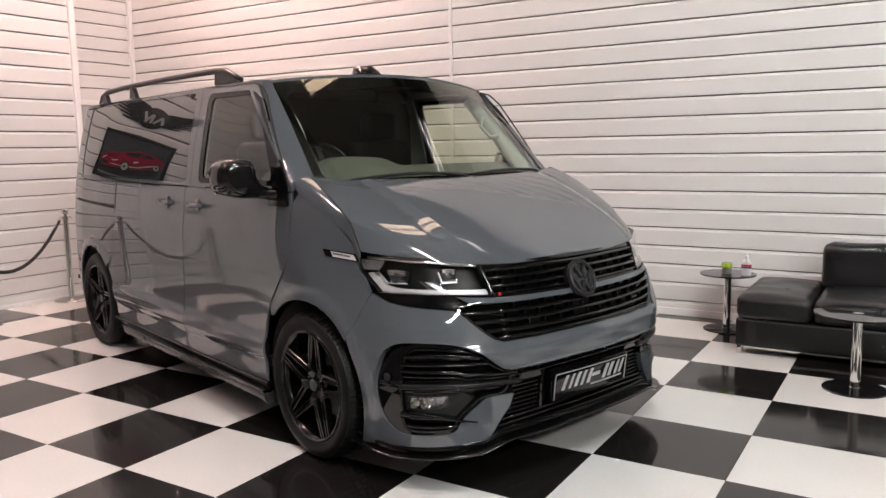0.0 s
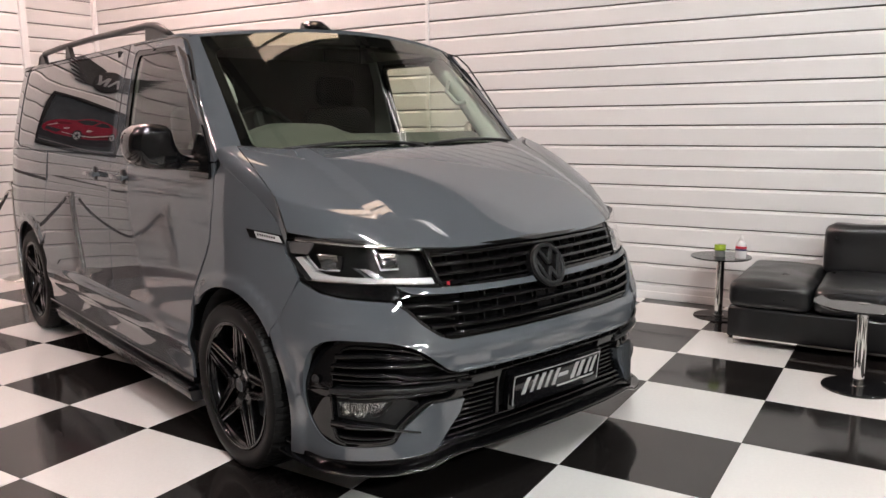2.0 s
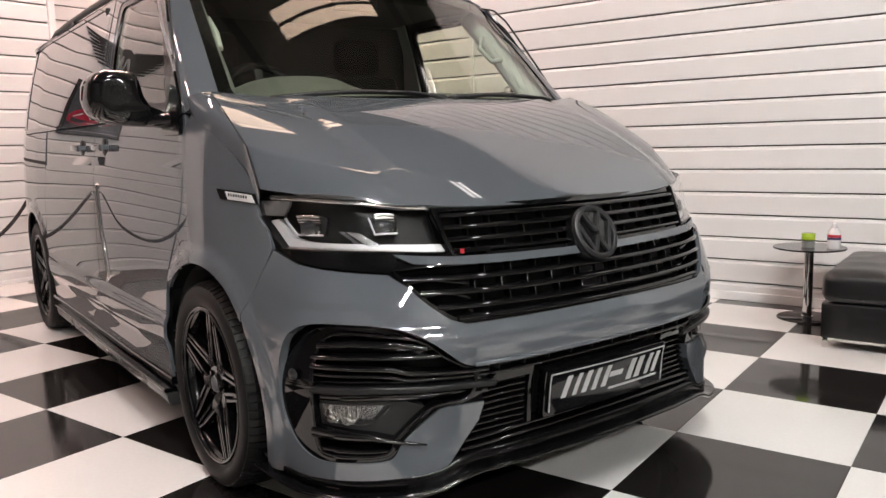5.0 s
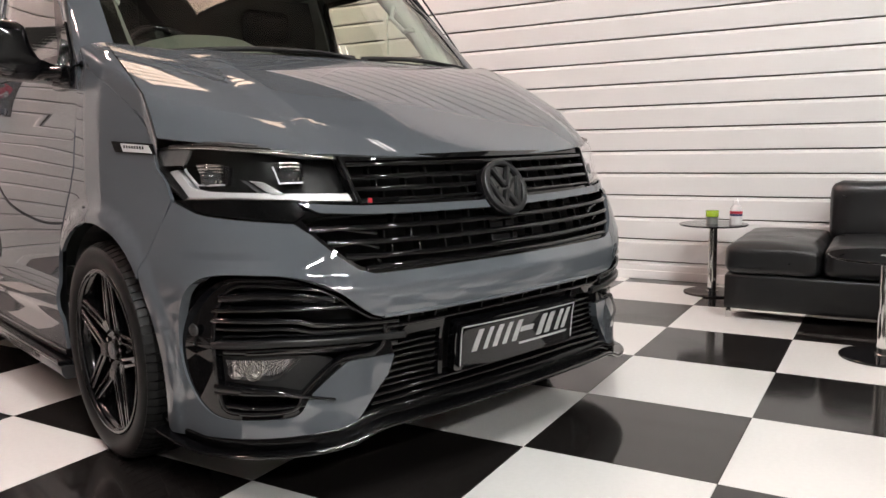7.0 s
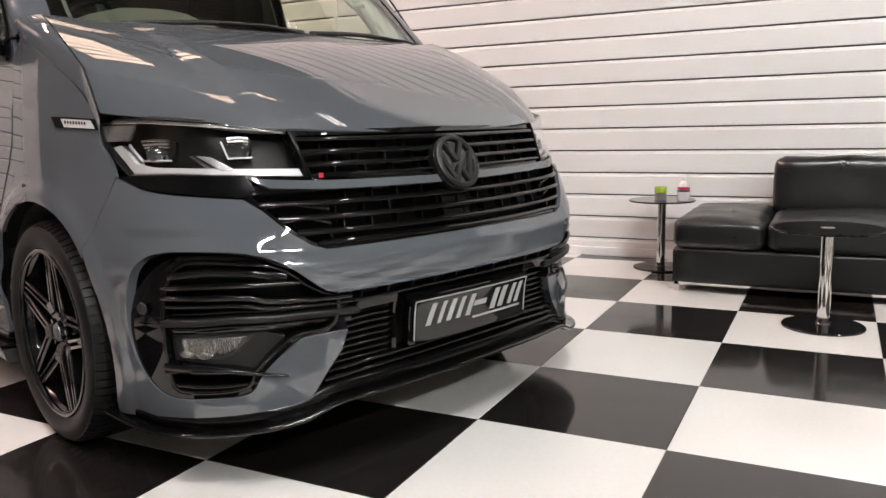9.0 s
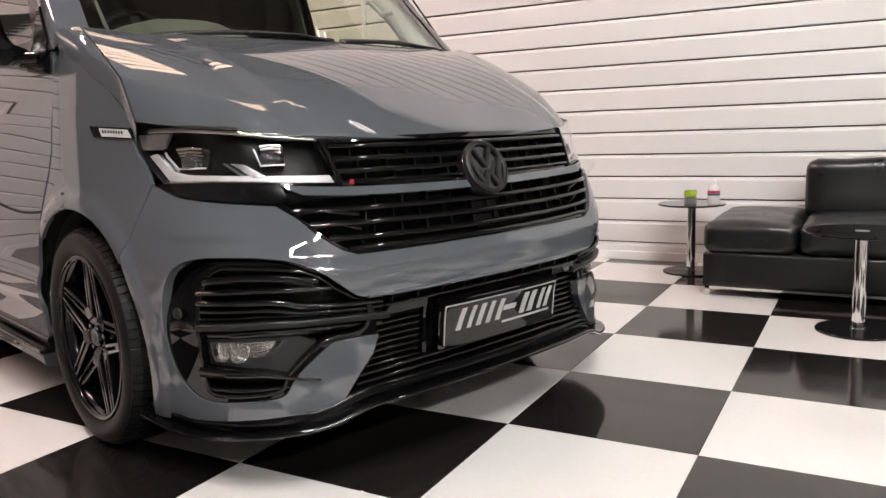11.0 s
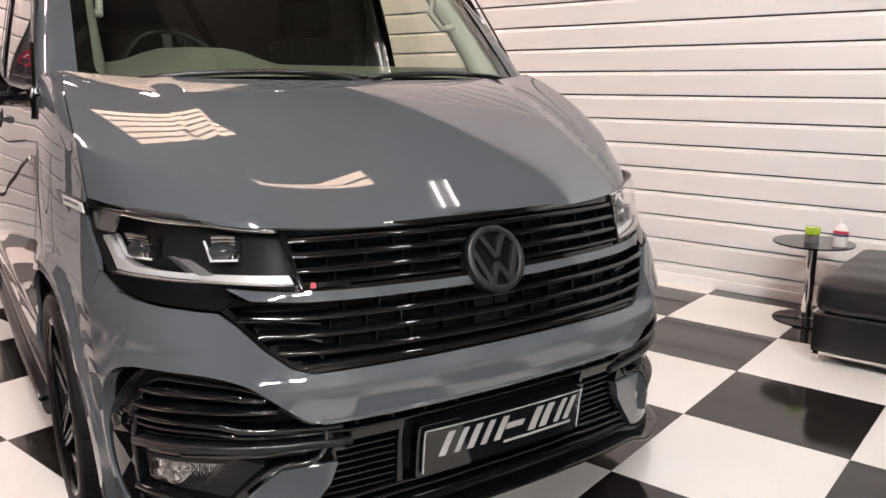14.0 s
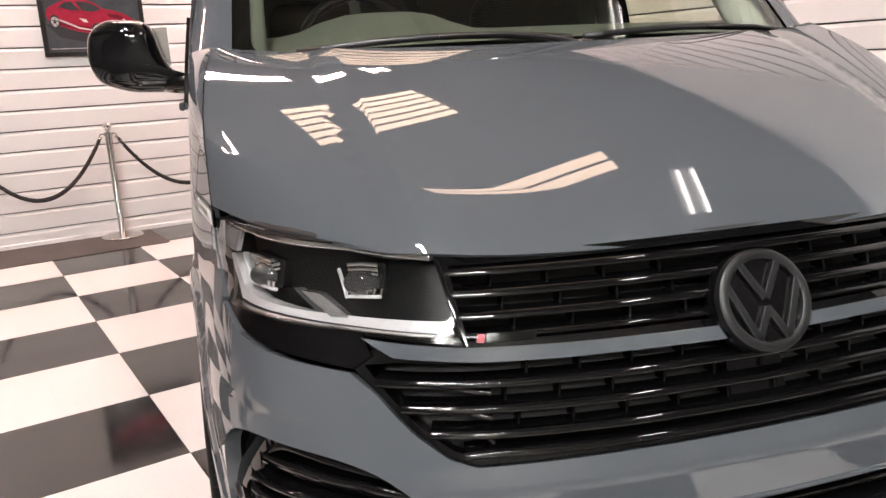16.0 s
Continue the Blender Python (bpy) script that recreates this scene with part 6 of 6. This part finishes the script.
def build_rope(x, y0, y1, sag):
    n = 40
    y0, y1 = y0 + 0.066, y1 - 0.066
    pts = []
    for k in range(n + 1):
        t = k / n
        pts.append((x, y0 + (y1 - y0) * t, 0.792 - sag * (1 - (2 * t - 1) ** 2)))
    rope = thing("barrier_rope", "black braided rope with chrome ends sagging between posts", "rope", group="ropes between the posts")
    # three twisted strands
    for q in range(3):
        strand = []
        for k in range(n * 3 + 1):
            t = k / (n * 3)
            f = t * n
            i = min(int(f), n - 1)
            c = Vector(pts[i]).lerp(Vector(pts[i + 1]), f - i)
            a = t * 2 * math.pi * 11 + q * 2 * math.pi / 3
            strand.append(c + Vector((0.008 * math.cos(a), 0, 0.008 * math.sin(a))))
        part("strand", tube_bm(strand, 0.0105, 7), ROPE, rope, smooth=True)
    for a, b in ((pts[0], pts[2]), (pts[-1], pts[-3])):
        part("rope_end", tube_bm([Vector(a) + (Vector(a) - Vector(b)).normalized() * 0.02, a, Vector(a).lerp(Vector(b), 0.8)], 0.014, 12), CHROME, rope, smooth=True)


def build_picture():
    pic = thing("framed_picture", "black framed picture of a red sports car on grey", "picture", pose(WALL_X + 0.002, 0.02, 1.715, 0, 0, 90))
    w, h, b = 0.75, 0.585, 0.036
    # own axes: x along the wall, -y into the room
    for sx, sz, x, z in ((w, b, 0, h / 2 - b / 2), (w, b, 0, -h / 2 + b / 2), (b, h - 2 * b, -w / 2 + b / 2, 0), (b, h - 2 * b, w / 2 - b / 2, 0)):
        part("frame_bar", box_bm(sx, 0.03, sz, 0.004, 2, at=(x, -0.016, z)), FRAME_BLACK, pic)
    part("print", box_bm(w - 2 * b, 0.006, h - 2 * b, at=(0, -0.006, 0)), POSTER_GREY, pic)
    def flat(name, outline, mat, depth):
        bm = prism_bm([(x, z) for x, z in outline], -0.0015)
        bmesh.ops.recalc_face_normals(bm, faces=bm.faces)
        bmesh.ops.translate(bm, vec=(0, depth, 0), verts=bm.verts)
        part(name, bm, mat, pic)
    flat("printed_mark", [(-0.334, -0.05), (-0.10, -0.10), (0.18, -0.135), (0.336, -0.13), (0.336, -0.20), (0.05, -0.215), (-0.25, -0.15)], POSTER_DARK, -0.0095)
    body = [(-0.327, 0.020), (-0.318, 0.055), (-0.290, 0.078), (-0.245, 0.100), (-0.204, 0.116), (-0.150, 0.128), (-0.092, 0.130), (-0.035, 0.121), (0.020, 0.100), (0.081, 0.058), (0.140, 0.046), (0.200, 0.030), (0.250, 0.006),
            (0.296, -0.028), (0.325, -0.066), (0.333, -0.105), (0.315, -0.132), (0.222, -0.149), (0.093, -0.140), (-0.020, -0.128), (-0.122, -0.108), (-0.200, -0.082), (-0.270, -0.056), (-0.317, -0.022)]
    flat("printed_car", body, POSTER_RED, -0.0105)
    flat("printed_shade", [(-0.26, -0.035), (-0.13, -0.060), (0.02, -0.085), (0.10, -0.10), (0.09, -0.125), (-0.02, -0.115), (-0.13, -0.095), (-0.25, -0.055)], POSTER_MAROON, -0.0120)
    flat("printed_shade", [(0.10, 0.020), (0.19, 0.008), (0.27, -0.040), (0.20, -0.030), (0.12, -0.005)], POSTER_MAROON, -0.0120)
    flat("printed_shade", [(0.16, -0.090), (0.30, -0.085), (0.30, -0.125), (0.20, -0.130)], POSTER_DARK, -0.0120)
    flat("printed_window", [(-0.235, 0.070), (-0.190, 0.104), (-0.140, 0.110), (-0.085, 0.045), (-0.16, 0.050)], POSTER_DARK, -0.0120)
    flat("printed_window", [(-0.115, 0.112), (-0.030, 0.106), (0.030, 0.080), (0.068, 0.052), (0.000, 0.034), (-0.070, 0.045)], POSTER_DARK, -0.0120)
    for outline in ([(-0.285, 0.000), (-0.21, -0.028), (-0.10, -0.080), (0.03, -0.105), (0.16, -0.110), (0.16, -0.116), (0.03, -0.113), (-0.105, -0.090), (-0.215, -0.040), (-0.285, -0.010)],
                    [(-0.10, -0.012), (-0.05, -0.020), (-0.04, -0.045), (-0.07, -0.040)], [(0.10, -0.040), (0.16, -0.060), (0.15, -0.072), (0.11, -0.058)], [(0.22, -0.020), (0.29, -0.070), (0.285, -0.078), (0.215, -0.032)]):
        flat("printed_mark", outline, POSTER_PALE, -0.0135)
    flat("printed_mark", [(-0.325, -0.232), (0.325, -0.232), (0.325, -0.236), (-0.325, -0.236)], POSTER_PALE, -0.0095)
    for x, z, r in ((-0.272, -0.035, 0.050), (0.022, -0.108, 0.060)):
        for k, mat, depth in ((1.0, POSTER_DARK, -0.0150), (0.72, PLATE_SILVER, -0.0170), (0.25, POSTER_DARK, -0.0185)):
            d = lathe_bm([(0, 0.0), (r * k, 0.0), (r * k, 0.0015), (0, 0.0015)], 28, "y")
            bmesh.ops.scale(d, vec=(0.72, 1, 1), verts=d.verts)
            bmesh.ops.translate(d, vec=(x, depth, z), verts=d.verts)
            part("printed_wheel", d, mat, pic)
        for k in range(5):
            bm = box_bm(0.006, 0.001, r * 0.62, at=(0, 0, r * 0.34))
            bmesh.ops.rotate(bm, cent=(0, 0, 0), matrix=Matrix.Rotation(radians(72 * k + 10), 3, "Y"), verts=bm.verts)
            bmesh.ops.scale(bm, vec=(0.72, 1, 1), verts=bm.verts)
            bmesh.ops.translate(bm, vec=(x, -0.0180, z), verts=bm.verts)
            part("printed_spoke", bm, POSTER_DARK, pic)


def build_sign():
    sign = thing("wall_sign", "dark winged wall sign with pale bars in its middle", "sign", pose(WALL_X + 0.002, 0.0, 2.29, 0, 0, 90))
    for s in (-1, 1):
        for k in range(9):
            t = k / 8
            x1 = 0.20 + 0.40 * (1 - t * 0.72)
            z = 0.12 - t * 0.20
            up = 0.10 * (1 - t)
            wing = prism_bm([(s * 0.10, z - 0.012), (s * 0.10, z + 0.014), (s * x1 * 0.6, z + 0.018 + up * 0.45), (s * x1, z + 0.012 + up), (s * x1 * 0.98, z - 0.002 + up), (s * x1 * 0.6, z - 0.010 + up * 0.4)][::s], -0.012)
            bmesh.ops.recalc_face_normals(wing, faces=wing.faces)
            part("feather", wing, SIGN_DARK, sign)
    d = lathe_bm([(0, 0.0), (0.15, 0.0), (0.15, 0.02), (0.135, 0.026), (0, 0.026)], 40, "y")
    bmesh.ops.scale(d, vec=(1, -1, 1), verts=d.verts)
    bmesh.ops.recalc_face_normals(d, faces=d.faces)
    part("disc", d, SIGN_DARK, sign, angle=40)
    for x, tilt in ((-0.085, 22), (-0.035, -22), (0.025, 4), (0.060, -24), (0.095, 24)):
        bm = box_bm(0.028, 0.008, 0.13, 0.002, 1)
        bmesh.ops.rotate(bm, cent=(0, 0, 0), matrix=Matrix.Rotation(radians(tilt), 3, "Y"), verts=bm.verts)
        bmesh.ops.translate(bm, vec=(x, -0.031, 0), verts=bm.verts)
        part("sign_bar", bm, PLATE_SILVER, sign)


build_sofa()
build_table(0.02, 2.82, 0.440, 0.205, 0.172, "small round smoked glass side table with a chrome column")
build_table(0.98, 1.635, 0.452, 0.235, 0.175, "wide round smoked glass coffee table with a chrome column")
build_small_things()
POST_X, POSTS = -5.82, (-1.08, -0.025, 1.16)
for py in POSTS:
    build_post(POST_X, py)
for pa, pb in zip(POSTS, POSTS[1:]):
    build_rope(POST_X, pa, pb, 0.42)
build_picture()
build_sign()
